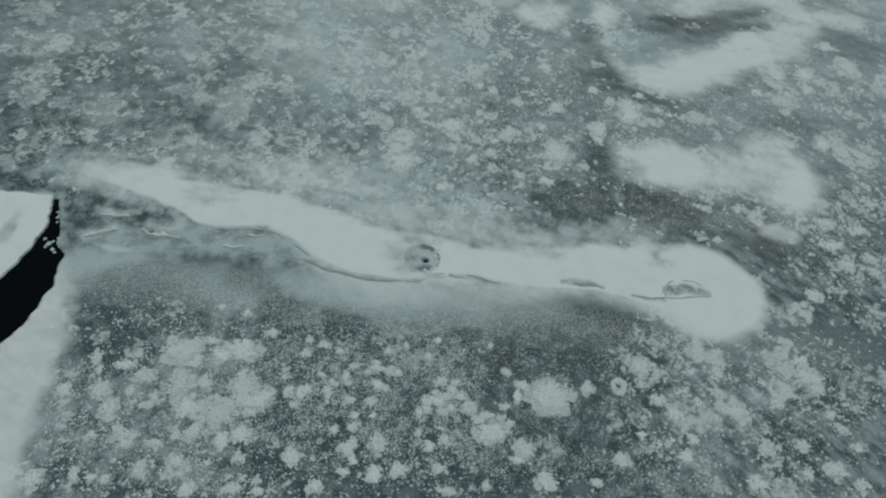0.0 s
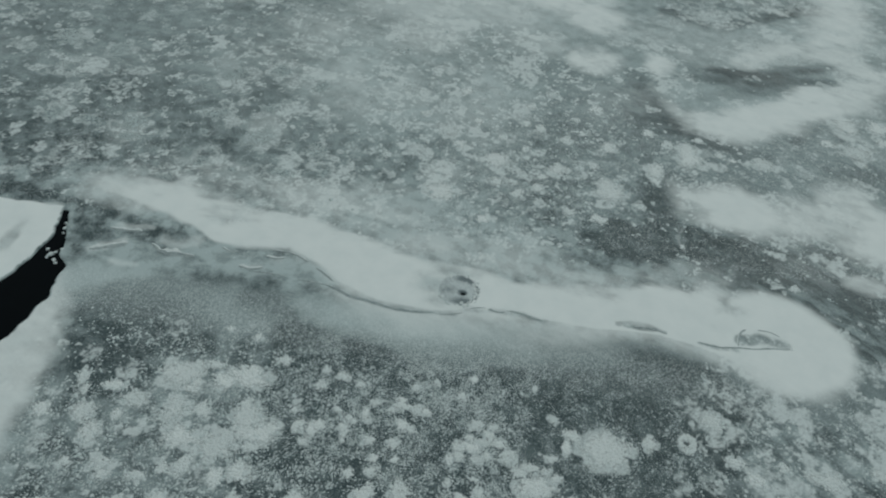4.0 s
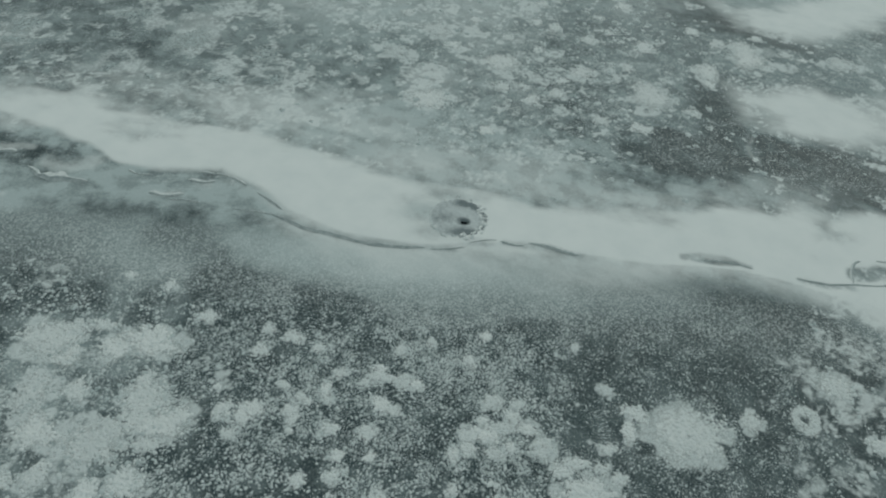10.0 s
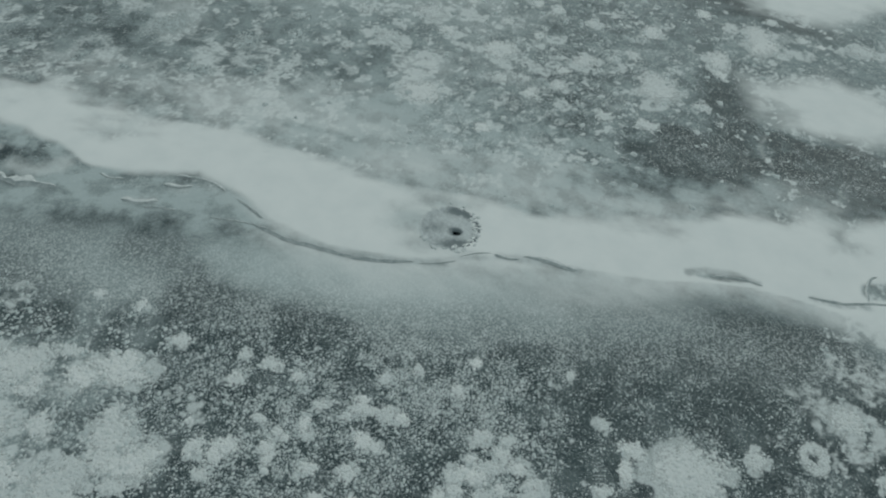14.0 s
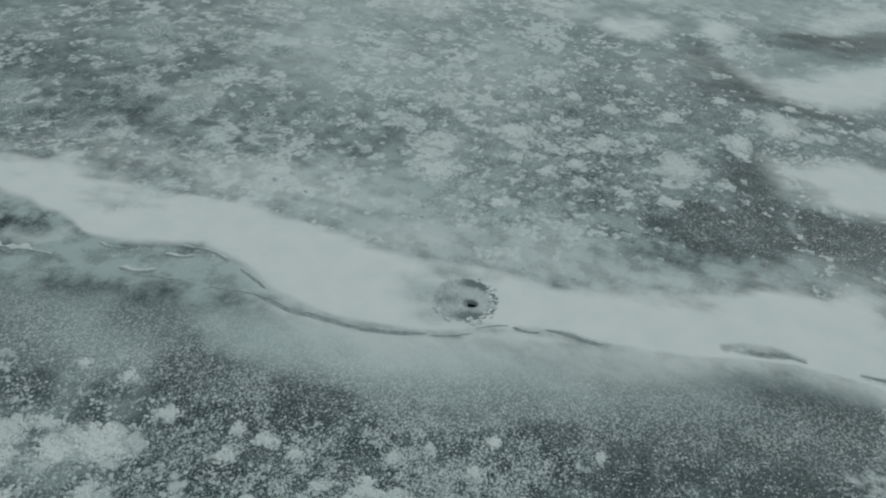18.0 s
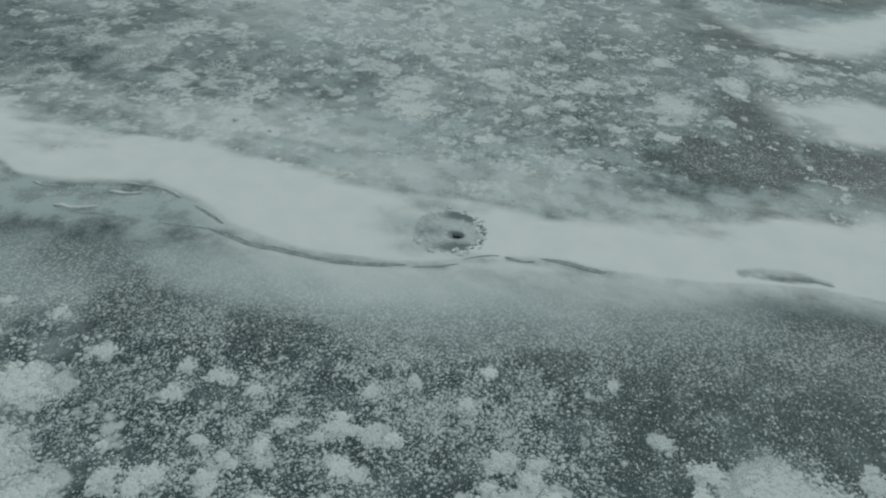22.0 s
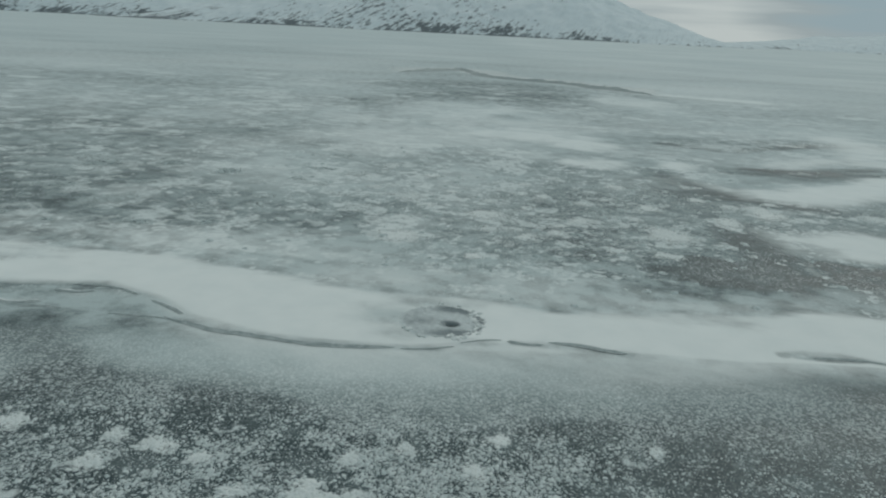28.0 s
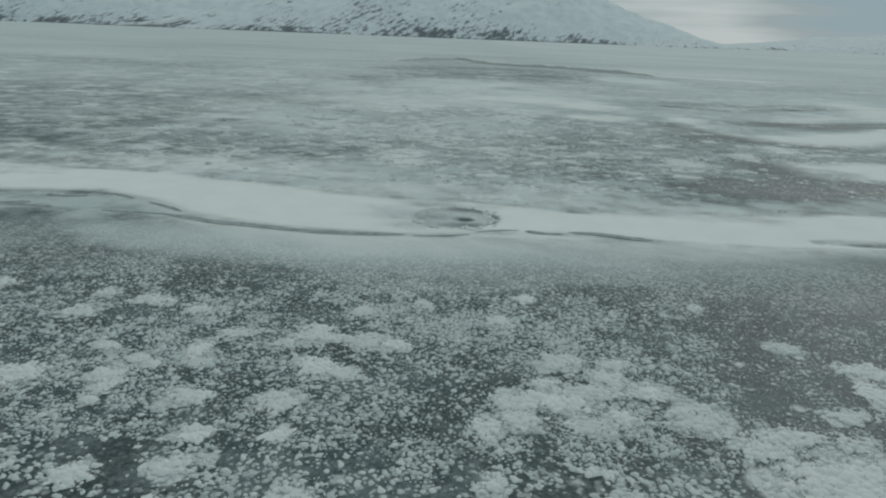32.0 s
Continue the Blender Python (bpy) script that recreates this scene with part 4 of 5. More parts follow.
def oval_drift(cx, cy, rx, ry):
    bend, thick = 0.45 * min(rx, 6), 0.93 if cy < 47 else 0.7
    return lambda X, Y: thick * blob((X + 2 * bend * (fbm(X * 0.22, Y * 0.4, 33, 4) - 0.5)).ravel(), (Y + 1.6 * bend * (fbm(X * 0.2, Y * 0.45, 34, 4) - 0.5)).ravel(), cx, cy, rx * 1.05, ry * 1.05, 0.6).reshape(X.shape)


def soft_oval(cx, cy, rx, ry, amount):
    """A rounded drift that thins out to all sides."""
    return lambda X, Y: amount * blob(X, Y, cx, cy, rx, ry, 0.62)


DRIFT_SHAPES = [("snow_drift", main_drift, "long wind-packed white snow drift lying along the ice ridge"),
                ("snow_bank", west_bank, "smooth white snow bank beside the dark open lead"),
                ("snow_covered_floe", west_floe, "flat snow-covered floe edge beside open dark water")]
DRIFT_SHAPES += [("snow_drift", oval_drift(*d), "soft-edged white snow drift blown over grey lake ice") for d in FAR_DRIFTS]
DRIFT_SHAPES += [("snow_drift", soft_oval(*d), "rounded white snow drift thinning out over grey lake ice") for d in SOFT_OVALS]


def streak_drift(points, w0, w1, soft, amount):
    reach, wide = 1.0 + soft, max(w0, w1) * 1.15 + 3.2 * soft + 3.0
    xs, ys = [p[0] for p in points], [p[1] for p in points]

    def cover(X, Y):
        # wind-torn, feathered sides
        near, some = window(X, Y, min(xs) - wide, max(xs) + wide, min(ys) - wide, max(ys) + wide)
        out = np.zeros_like(X)
        if some:
            x, y = X[near], Y[near]
            U, V = 0.8 * x + 0.6 * y, 0.8 * y - 0.6 * x
            bent = reach * (0.2 if w1 > 1.0 and soft < 0.5 else 0.55) * (fbm(U * 0.25, V * 0.8, 38, 5) - 0.5)
            body = stroke((x + bent).ravel(), (y - 0.7 * bent).ravel(), points, w0 * 1.15 + 0.5 * soft, w1 * 1.15 + 0.5 * soft, soft * 2.2).reshape(x.shape)
            out[near] = amount * body * (0.72 + 0.28 * step(body, 0.3, 0.9))
        return out

    return cover


DRIFT_SHAPES += [("snow_streak", streak_drift(*d), "wind-blown streak of white snow lying over grey ice") for d in SNOW_STREAKS + FAR_SNOW_STREAKS]


def hollow(X, Y):
    out = np.zeros_like(X)
    for points, w0, w1, soft, a in BARE_STREAKS + GREY_BANDS:
        out = np.maximum(out, 0.75 * a * stroke(X, Y, points, w0, w1, soft))
    for cx, cy, rx, ry, v, soft in HOLLOWS:
        out = np.maximum(out, v * blob(X, Y, cx, cy, rx, ry, soft))
    return out


def drift_covers(X, Y):
    keep = 1 - hollow(X, Y)
    patchy = 0.64 + 0.38 * step(fbm(X * 0.28 + 3, Y * 0.4, 37, 5), 0.3, 0.6)
    return [shape(X, Y) * keep * (1.0 if k < 3 else np.minimum(patchy, 0.9)) for k, (_, shape, _) in enumerate(DRIFT_SHAPES)]


def near_field(X, Y):
    """The dark ice with thick grains south of the drift."""
    X = X + 8 * (fbm(X * 0.17, Y * 0.17, 44, 4) - 0.5)
    return step(-Y, 5.0, 10.0) * (0.55 * step(X, -30, -26) + 0.45 * step(X, -15, -9)) * (1 - step(X, 13, 26)) * (1 - 0.3 * step(-Y, 13.5, 17))


def streak_field(X, Y):
    return 0.75 * step(X, 15, 30) * (1 - step(Y, 25, 60))


def haze_field(X, Y):
    """Thin blown snow that veils the ice without hiding it."""
    thin = np.max([a * blob(X, Y, x, y, rx, ry, 0.85) for x, y, rx, ry, a in HAZE], axis=0) * (0.75 + 0.5 * fbm(X * 0.3, Y * 0.3, 59, 4))
    return np.minimum(thin, 0.53)


def bare_field(X, Y):
    """Dark lanes and ovals of clear ice, where few flakes lie."""
    out = np.zeros_like(X)
    for cx, cy, rx, ry, a in BARE_ICE_MIDDLE[:5] + BARE_ICE_NEAR_FIRST[2:8]:
        out = np.maximum(out, a * blob(X, Y, cx, cy, rx * 1.15, ry * 1.15, 0.4))
    for points, w0, w1, soft, a in BARE_STREAKS:
        out = np.maximum(out, a * stroke(X, Y, points, w0, w1, soft))
    return out


# flakes frozen into the ice, by area: west, east, south, north edge; how many to a square metre; radius from, to;
# brightness from, to; softness; degrees the wind has drawn them along; how much longer than wide
FLAKE_AREAS = [
    (-62, -12, 5, 46, 0.34, 0.45, 1.3, 0.4, 0.72, 0.65, -25, 1.4),
    (-62, -12, 5, 46, 1.0, 0.22, 0.5, 0.4, 0.85, 0.5, -25, 1.3),
    (-12, 4, 5, 46, 0.5, 0.4, 1.1, 0.4, 0.8, 0.6, -15, 1.4),
    (-12, 4, 5, 46, 1.6, 0.18, 0.45, 0.5, 0.92, 0.4, -15, 1.3),
    (3, 20, 8, 40, 0.4, 0.3, 0.7, 0.6, 0.95, 0.45, -10, 1.35),
    (3, 20, 8, 40, 2.0, 0.15, 0.36, 0.5, 0.95, 0.45, -10, 1.2),
    (20, 62, -10, 46, 0.5, 0.35, 1.1, 0.4, 0.8, 0.7, -35, 2.0),
    (20, 62, -10, 46, 1.3, 0.2, 0.45, 0.4, 0.8, 0.6, -35, 1.7),
    (19, 62, -26, -7, 0.45, 0.35, 1.1, 0.4, 0.72, 0.8, -40, 1.7),
    (17, 62, -26, -7, 1.1, 0.16, 0.45, 0.35, 0.75, 0.7, -40, 1.5),
    (-29, -9, -26, -7.5, 0.16, 0.45, 1.0, 0.5, 0.8, 0.7, -20, 1.3),
    (-29, -9, -26, -7.5, 0.6, 0.2, 0.45, 0.5, 0.85, 0.6, -20, 1.2),
    (-75, 75, 46, 92, 0.35, 0.6, 1.9, 0.35, 0.75, 0.8, -10, 1.7),
    (-90, 90, 92, 140, 0.1, 0.9, 2.6, 0.3, 0.7, 0.8, -5, 2.0),
    (-9, 16, -26, -9, 0.3, 0.18, 0.45, 0.3, 0.7, 0.7, -10, 1.2),
    (11, 34, -30, -12, 0.35, 0.35, 0.9, 0.3, 0.6, 0.8, -40, 1.6),
    (11, 34, -30, -12, 0.9, 0.16, 0.4, 0.3, 0.65, 0.7, -40, 1.5),
]


def flake_field(X, Y):
    """Thickness of the pale flakes on the grid: soft discs and rings of many sizes, gathered in flocks."""
    rng = np.random.default_rng(77)
    out = np.zeros_like(X)
    U = X + 0.5 * (fbm(X * 0.9, Y * 0.9, 64, 3) - 0.5) + 0.22 * (fbm(X * 3.1, Y * 3.1, 65, 2) - 0.5)
    V = Y + 0.5 * (fbm(X * 0.9, Y * 0.9, 66, 3) - 0.5) + 0.22 * (fbm(X * 3.1, Y * 3.1, 67, 2) - 0.5)

    def lay(x, y, rx, ry, turn, bright, soft, ring):
        r = 1.5 * max(rx, ry) + 0.3
        near, some = window(X, Y, x - r, x + r, y - r, y + r)
        if not some:
            return
        c, s = math.cos(turn), math.sin(turn)
        u, v = U[near] - x, V[near] - y
        d = np.hypot((u * c + v * s) / rx, (v * c - u * s) / ry)
        p = bright * (1 - step(d, 1 - soft, 1 + 0.25 * soft))
        if ring:
            p = p * (0.35 + 0.65 * step(d, 0.25, 0.7))
        out[near] = np.maximum(out[near], p)

    def crowd(x, y, rx, ry, turn, bright, soft):
        """A ragged flake: lobes that crowd together, some of them thin."""
        c, s = math.cos(turn), math.sin(turn)
        for _ in range(int(rng.integers(4, 7)) + int(6 * min(rx * ry, 2.5))):
            a, q = rng.uniform(0, math.tau), 0.95 * math.sqrt(rng.uniform(0, 1))
            u, v = q * rx * math.cos(a), q * ry * math.sin(a)
            w = rng.uniform(0.35, 0.68) * (1.15 - 0.5 * q)
            lay(x + u * c - v * s, y + u * s + v * c, w * rx, w * ry, rng.uniform(0, 3), bright * rng.uniform(0.6, 1.0), soft, False)

    for x0, x1, y0, y1, many, r0, r1, b0, b1, soft, turn, long in FLAKE_AREAS:
        n = int((x1 - x0) * (y1 - y0) * many)
        x, y = rng.uniform(x0 - 1.5, x1 + 1.5, n), rng.uniform(y0 - 1.0, y1 + 1.0, n)
        flock = step(fbm(x * 0.28, y * 0.28, 68, 4), 0.3, 0.62)
        keep = rng.uniform(0, 1, n) < (0.25 + 0.75 * flock) * (1 - bare_field(x, y)) ** 2
        r = r0 + (r1 - r0) * rng.uniform(0, 1, n) ** 2.2
        bright = (b0 + (b1 - b0) * rng.uniform(0, 1, n)) * (0.7 + 0.3 * flock)
        ring, lean, size = rng.uniform(0, 1, n) < (0.55 if x0 < -20 and y0 > 0 else 0.22), rng.normal(radians(turn), 0.4, n), rng.uniform(1, long + 0.3, n)
        for k in np.flatnonzero(keep):
            if ring[k] and r[k] > 0.4:
                lay(x[k], y[k], r[k] * size[k], r[k], lean[k], bright[k], soft, True)
            elif r[k] > 0.2:
                crowd(x[k], y[k], r[k] * size[k], r[k], lean[k], bright[k], soft)
            else:
                lay(x[k], y[k], r[k] * size[k], r[k], lean[k], bright[k], soft, False)
    for x, y, rx, ry in ALL_PATCHES:
        crowd(x, y, rx, ry, 0.0, 0.95 if y < 6 else (0.8 if x > -10 else 0.48), 0.6)
    for x, y, rx, ry in RINGS:
        lay(x, y, rx * 1.1, ry * 1.1, 0.0, 0.75 if y < 6 else 0.55, 0.7, True)
    return out * (1 - step(-Y, -4, -1) * (1 - step(-Y, 4, 8)) * (X < 19))


def grit_field(X, Y):
    """Fine frost grit, thickest on the calm ice beside the drift."""
    g = step(-Y - 1.6 * (1 - step(X, -13, -7)), 2.0 - 2.2 * (1 - step(X, -13, -7)), 5.0 - 2.5 * (1 - step(X, -13, -7))) * (1 - 0.85 * step(-Y, 6, 9)) * (1 - step(X, 24, 32))
    for cx, cy, rx, ry, a in BARE_ICE_MIDDLE[:5]:
        g = np.maximum(g, 0.5 * a * blob(X, Y, cx, cy, rx, ry, 0.5))
    return np.clip(np.maximum(g, 0.25), 0, 1)


def veil_field(X, Y):
    """Thin frost over the ice, 0 bare to 1 white."""
    base = 0.48 + 0.42 * (fbm(X * 0.16, Y * 0.16, 47, 4) - 0.5)
    base = base - 0.66 * near_field(X, Y) + 0.08 * step(Y, 3, 9) - 0.14 * step(X, 0, 8) * step(Y, 6, 12) * (1 - step(Y, 24, 40)) + 0.15 * step(Y, 14, 28) - 0.12 * step(Y, 9, 13) * (1 - step(Y, 28, 38)) * (1 - step(np.abs(X), 6, 13)) - 0.1 * step(-X, 18, 26) * step(Y, 4, 10) - 0.17 * step(-X, 6, 16) * step(Y, 6, 12) * (1 - step(Y, 40, 70)) - 0.2 * step(X, 14, 26) * (1 - step(Y, 8, 20))
    far = step(Y, 45, 110)
    base = base * (1 - far) + far * (0.76 + 0.5 * (fbm(X * 0.035, Y * 0.07, 53, 5) - 0.5))
    base = base + 0.22 * step(Y, 150, 500)
    # pale hummocky strip under the drift's west half, plain dark ice south of it, the bank's thin snow beyond a slanting line
    low = np.interp(X, [p[0] for p in DRIFT_SOUTH], [p[1] for p in DRIFT_SOUTH])
    sway = fbm(X * 0.5, Y * 0.9, 48, 4) - 0.5
    slant = Y + 1.46 - 1.123 * (X + 22.6) + 1.2 * sway
    strip = step(X, -35, -32) * (1 - step(X, -11.5, -8)) * step(Y + 0.8 * sway, -1.6, -0.7) * (1 - step(Y - low, 0.2, 1.2))
    plain = step(X, -27, -23) * (1 - step(X, -13, -9)) * step(-Y, 0.8, 1.5) * (1 - step(-Y, 4, 7)) * step(-slant, -0.2, 0.4)
    thin = step(slant, -0.2, 2.5) * step(X, -33, -31) * (1 - step(X, -24, -21)) * step(-Y, 0, 1.5) * (1 - step(-Y, 6, 9))
    for where, tone in ((strip, 0.5 + 1.0 * sway), (plain, 0.54 + 0.3 * sway), (thin, 0.6 + 0.2 * sway)):
        base = base * (1 - where) + where * tone
    for cx, cy, rx, ry, a in BARE_ICE_MIDDLE[:3]:
        base = base - 0.3 * a * blob(X, Y, cx, cy, rx, ry, 0.3)
    for cx, cy, rx, ry, a in BARE_ICE_MIDDLE + BARE_ICE_NEAR + BARE_ICE_WEST + BARE_ICE_FAR:
        base = base - 0.42 * a * blob(X, Y, cx, cy, rx * 1.1, ry * 1.1, 0.75)
    for cx, cy, rx, ry, a in FROST_MIDDLE + FROST_WEST + FROST_FAR:
        base = base + 0.48 * a * blob(X, Y, cx, cy, rx * 1.08, ry * 1.08, 1.0)
    for points, w0, w1, soft, a in BARE_STREAKS + FAR_BARE_STREAKS:
        base = base - 0.45 * a * stroke(X, Y, points, w0, w1, soft)
    for points, w0, w1, soft, a in FROST_STREAKS:
        base = base + 0.45 * a * stroke(X, Y, points, w0, w1, soft)
    return np.clip(base, 0.02, 0.98)


def rough_field(X, Y):
    """How strongly the frost is mottled."""
    calm = step(-Y, 1.5, 3.5) * (1 - step(-Y, 6, 9)) * 0.6
    calm = np.maximum(calm, 0.1 * step(-X, 8, 12) * step(-Y, -3, 0) * (1 - step(-Y, 6, 9)))
    r = 0.72 - 0.45 * near_field(X, Y) - calm - 0.3 * step(Y, 6, 14) - 0.14 * step(Y, 13, 24) + 0.12 * step(Y, 50, 100)
    for cx, cy, rx, ry, a in BARE_ICE_MIDDLE:
        r = r - 0.4 * a * blob(X, Y, cx, cy, rx, ry, 0.7)
    return np.clip(r, 0.08, 1)


def speck_field(X, Y):
    """Density of white frost grains."""
    d = np.full_like(X, 0.2) * (1 - step(Y, 40, 90)) * (1 - 0.6 * step(Y, 3, 6))
    d = np.maximum(d, (0.52 - 0.17 * step(X, 3, 8) - 0.06 * step(-X, 3, 7) * (1 - step(-X, 9, 12))) * step(-Y, 2.0, 8.0) * step(X, -28, -20) * (1 - step(X, 22, 32)))
    d = np.maximum(d, 0.32 * step(Y, 5.5, 8) * step(X, 1, 6) * (1 - step(Y, 20, 26)))
    for cx, cy, rx, ry, a in SPECKS_NEAR + SPECKS_FAR:
        d = np.maximum(d, a * blob(X, Y, cx, cy, rx * 1.15, ry * 1.15, 0.7))
    for cx, cy, rx, ry, a in BARE_ICE_MIDDLE[:5]:
        d = np.maximum(d, 0.3 * a * blob(X, Y, cx, cy, rx, ry, 0.5)) * (1 - 0.1 * a * blob(X, Y, cx, cy, rx, ry, 0.5))
    d = d * (1 - 0.3 * blob(X, Y, 10.2, -9.7, 6.5, 1.6, 0.7)) * (1 - 0.35 * blob(X, Y, -6.8, -8.0, 1.8, 1.1, 0.7))
    d = d * (0.6 + 0.6 * step(fbm(X * 0.55, Y * 0.55, 61, 5), 0.32, 0.66))
    return np.clip(d * (1 - 0.6 * step(-Y, -1, 0.5) * (1 - step(-Y, 2.5, 6))), 0, 1)


# ---- the ice sheet ----
def spread(start, step0, ratio, far):
    out, gap = [start], step0
    while abs(out[-1] - start) < far:
        gap *= ratio
        out.append(out[-1] + math.copysign(gap, step0) if step0 > 0 else out[-1] - abs(gap))
    return out[1:]


FINE = 0.16
gx = list(reversed(spread(-58.0, -FINE, 1.1, 4700))) + list(np.arange(-58.0, -16.0, FINE)) + list(np.arange(-16.0, 20.0, 0.11)) + list(np.arange(20.0, 62.0, FINE)) + spread(62.0, FINE, 1.1, 4700)
gy = list(reversed(spread(-25.0, -FINE, 1.25, 4700))) + list(np.arange(-25.0, -5.0, 0.11)) + list(np.arange(-5.0, 46.0, FINE)) + list(np.arange(46.0, 90.0, 0.26)) + list(np.arange(90.0, 140.0, 0.5)) + spread(140.0, 0.5, 1.06, 4700)
GX, GY = np.meshgrid(np.array(gx), np.array(gy))
covers = drift_covers(GX, GY)
DRIFT = np.max(covers, axis=0)
WHICH = np.argmax(covers, axis=0)
DUST = step(GY, 35, 130) * (0.30 + 0.12 * step(GX, 0, 60) + 0.5 * (fbm(GX * 0.02, GY * 0.03, 57, 5) - 0.5)) + step(GY, 7, 14) * (1 - step(GY, 60, 110)) * (0.27 * (1 - step(np.abs(GX + 4), 8, 22)) * (1 - 0.7 * step(GX, -1, 7) * (1 - step(GY, 24, 36))) + 0.4 * step(GY, 18, 30)) * fbm(GX * 0.12, GY * 0.12, 58, 4)
DUST = np.clip(DUST - 0.5 * np.max([a * blob(GX, GY, x, y, rx, ry, 0.7) for x, y, rx, ry, a in BARE_ICE_FAR], axis=0), 0, 0.54)
VEIL, SPECK, ROUGH, STREAK = veil_field(GX, GY), speck_field(GX, GY), rough_field(GX, GY), streak_field(GX, GY)
SPECK *= (1 - step(DRIFT, 0.2, 0.6)) * (0.6 + 0.6 * step(fbm(GX * 1.7, GY * 1.7, 70, 4), 0.36, 0.62)) * (1 - 0.4 * step(-GY, 5, 8) * step(GX, -15, -8) * (1 - step(GX, 17, 20)))
LEAD = lead_depth(GX, GY)
HOLE = (0.12, -0.04)
GZ = 0.02 * (fbm(GX * 0.5, GY * 0.5, 71, 3) - 0.5) * (1 - step(np.abs(GY), 60, 200)) - 0.7 * step(LEAD, -0.06, 0.42)
soft_drift = DRIFT.copy()
for _ in range(8):
    soft_drift[1:-1, 1:-1] = 0.25 * (soft_drift[:-2, 1:-1] + soft_drift[2:, 1:-1] + soft_drift[1:-1, :-2] + soft_drift[1:-1, 2:])
GZ += 0.05 * step(soft_drift, 0.3, 1.0) * (0.7 + 0.6 * fbm(GX * 0.4, GY * 0.4, 81, 3)) * (LEAD < 0.0)
GZ -= 0.45 * (1 - step(np.hypot(GX - HOLE[0], GY - HOLE[1]), 0.5, 0.95))


def sheet(name, X, Y, Z, faces, fields, material):
    """A mesh over the points (flattened grids) with float fields on its points."""
    used = np.unique(faces)
    back = np.zeros(X.size, np.int64)
    back[used] = np.arange(used.size)
    me = bpy.data.meshes.new(name)
    co = np.stack([X.ravel()[used], Y.ravel()[used], Z.ravel()[used]], 1).astype(np.float32)
    f = back[faces]
    me.vertices.add(len(co))
    me.vertices.foreach_set("co", co.ravel())
    me.loops.add(f.size)
    me.loops.foreach_set("vertex_index", f.ravel().astype(np.int32))
    me.polygons.add(len(f))
    me.polygons.foreach_set("loop_start", np.arange(0, f.size, f.shape[1], dtype=np.int32))
    me.update(calc_edges=True)
    me.polygons.foreach_set("use_smooth", np.ones(len(f), bool))
    for key, values in fields.items():
        a = me.attributes.new(key, "FLOAT", "POINT")
        a.data.foreach_set("value", values.ravel()[used].astype(np.float32))
    me.materials.append(material)
    return new(name, me)


rows_n, cols_n = GX.shape
cell = (np.arange(rows_n - 1)[:, None] * cols_n + np.arange(cols_n - 1)[None, :])
QUADS = np.stack([cell, cell + 1, cell + cols_n + 1, cell + cols_n], -1).reshape(-1, 4)
THIN = haze_field(GX, GY) * (1 - hollow(GX, GY))
GROUND_FIELDS = {"drift": np.maximum(np.maximum(DRIFT, DUST), THIN), "veil": VEIL, "speck": SPECK, "rough": ROUGH, "streak": STREAK, "flake": flake_field(GX, GY), "grit": grit_field(GX, GY)}
ground = sheet("ground", GX, GY, GZ, QUADS, GROUND_FIELDS, ICE)
tagged(ground, "grey frozen lake ice with frost, grains and thin snow", "lake ice", kind="structure")

# each drift is a body of snow of its own on the ice
SOLID = (DRIFT > 0.55) & (LEAD < -0.1) & (np.hypot(GX + 0.34, GY - 0.29) > 1.8)
LIFT = GZ + 0.005
whole_quads = SOLID.ravel()[QUADS].all(axis=1)
owner = WHICH.ravel()[QUADS[:, 0]]


def main_body(inside):
    """Of the chosen cells of the grid, those of the largest connected body."""
    left, best = set(np.flatnonzero(inside).tolist()), []
    while left:
        body, todo = [], [left.pop()]
        while todo:
            c = todo.pop()
            body.append(c)
            for d in (c - 1, c + 1, c - cols_n + 1, c + cols_n - 1):
                if d in left:
                    left.remove(d)
                    todo.append(d)
        if len(body) > len(best):
            best = body
    return np.array(sorted(best), np.int64)


for k, (name, shape, label) in enumerate(DRIFT_SHAPES):
    inside = main_body(whole_quads & (owner == k))
    if len(inside) < 40:
        continue
    tagged(sheet(name, GX, GY, LIFT, QUADS[inside], GROUND_FIELDS, ICE), label, "snow drift", "snow drifts on the ice")


def surface_z(x, y):
    """Height of snow or ice at a place near the middle."""
    return float(GZ[int(np.searchsorted(gy, y)), int(np.searchsorted(gx, x))]) + 0.006


# ---- helpers for things ----
def part(name, bm, material, parent=None, label=""):
    """Links a bmesh as one mesh object, under a thing or a part."""
    me = bpy.data.meshes.new(name)
    bm.to_mesh(me)
    bm.free()
    for p in me.polygons:
        p.use_smooth = True
    me.materials.append(material)
    ob = new(name, me)
    if parent:
        ob.parent = parent
    if label:
        ob["label"] = label
    return ob


def from_points(name, verts, faces, material, parent=None, label="", smooth=True, fields=None):
    me = bpy.data.meshes.new(name)
    me.from_pydata([tuple(map(float, v)) for v in verts], [], [tuple(map(int, f)) for f in faces])
    for p in me.polygons:
        p.use_smooth = smooth
    for key, values in (fields or {}).items():
        me.attributes.new(key, "FLOAT", "POINT").data.foreach_set("value", np.asarray(values, np.float32))
    me.materials.append(material)
    ob = new(name, me)
    if parent:
        ob.parent = parent
    if label:
        ob["label"] = label
    return ob


def thing(name, place, label, category, group=""):
    ob = new(name)
    ob.location = place
    return tagged(ob, label, category, group)


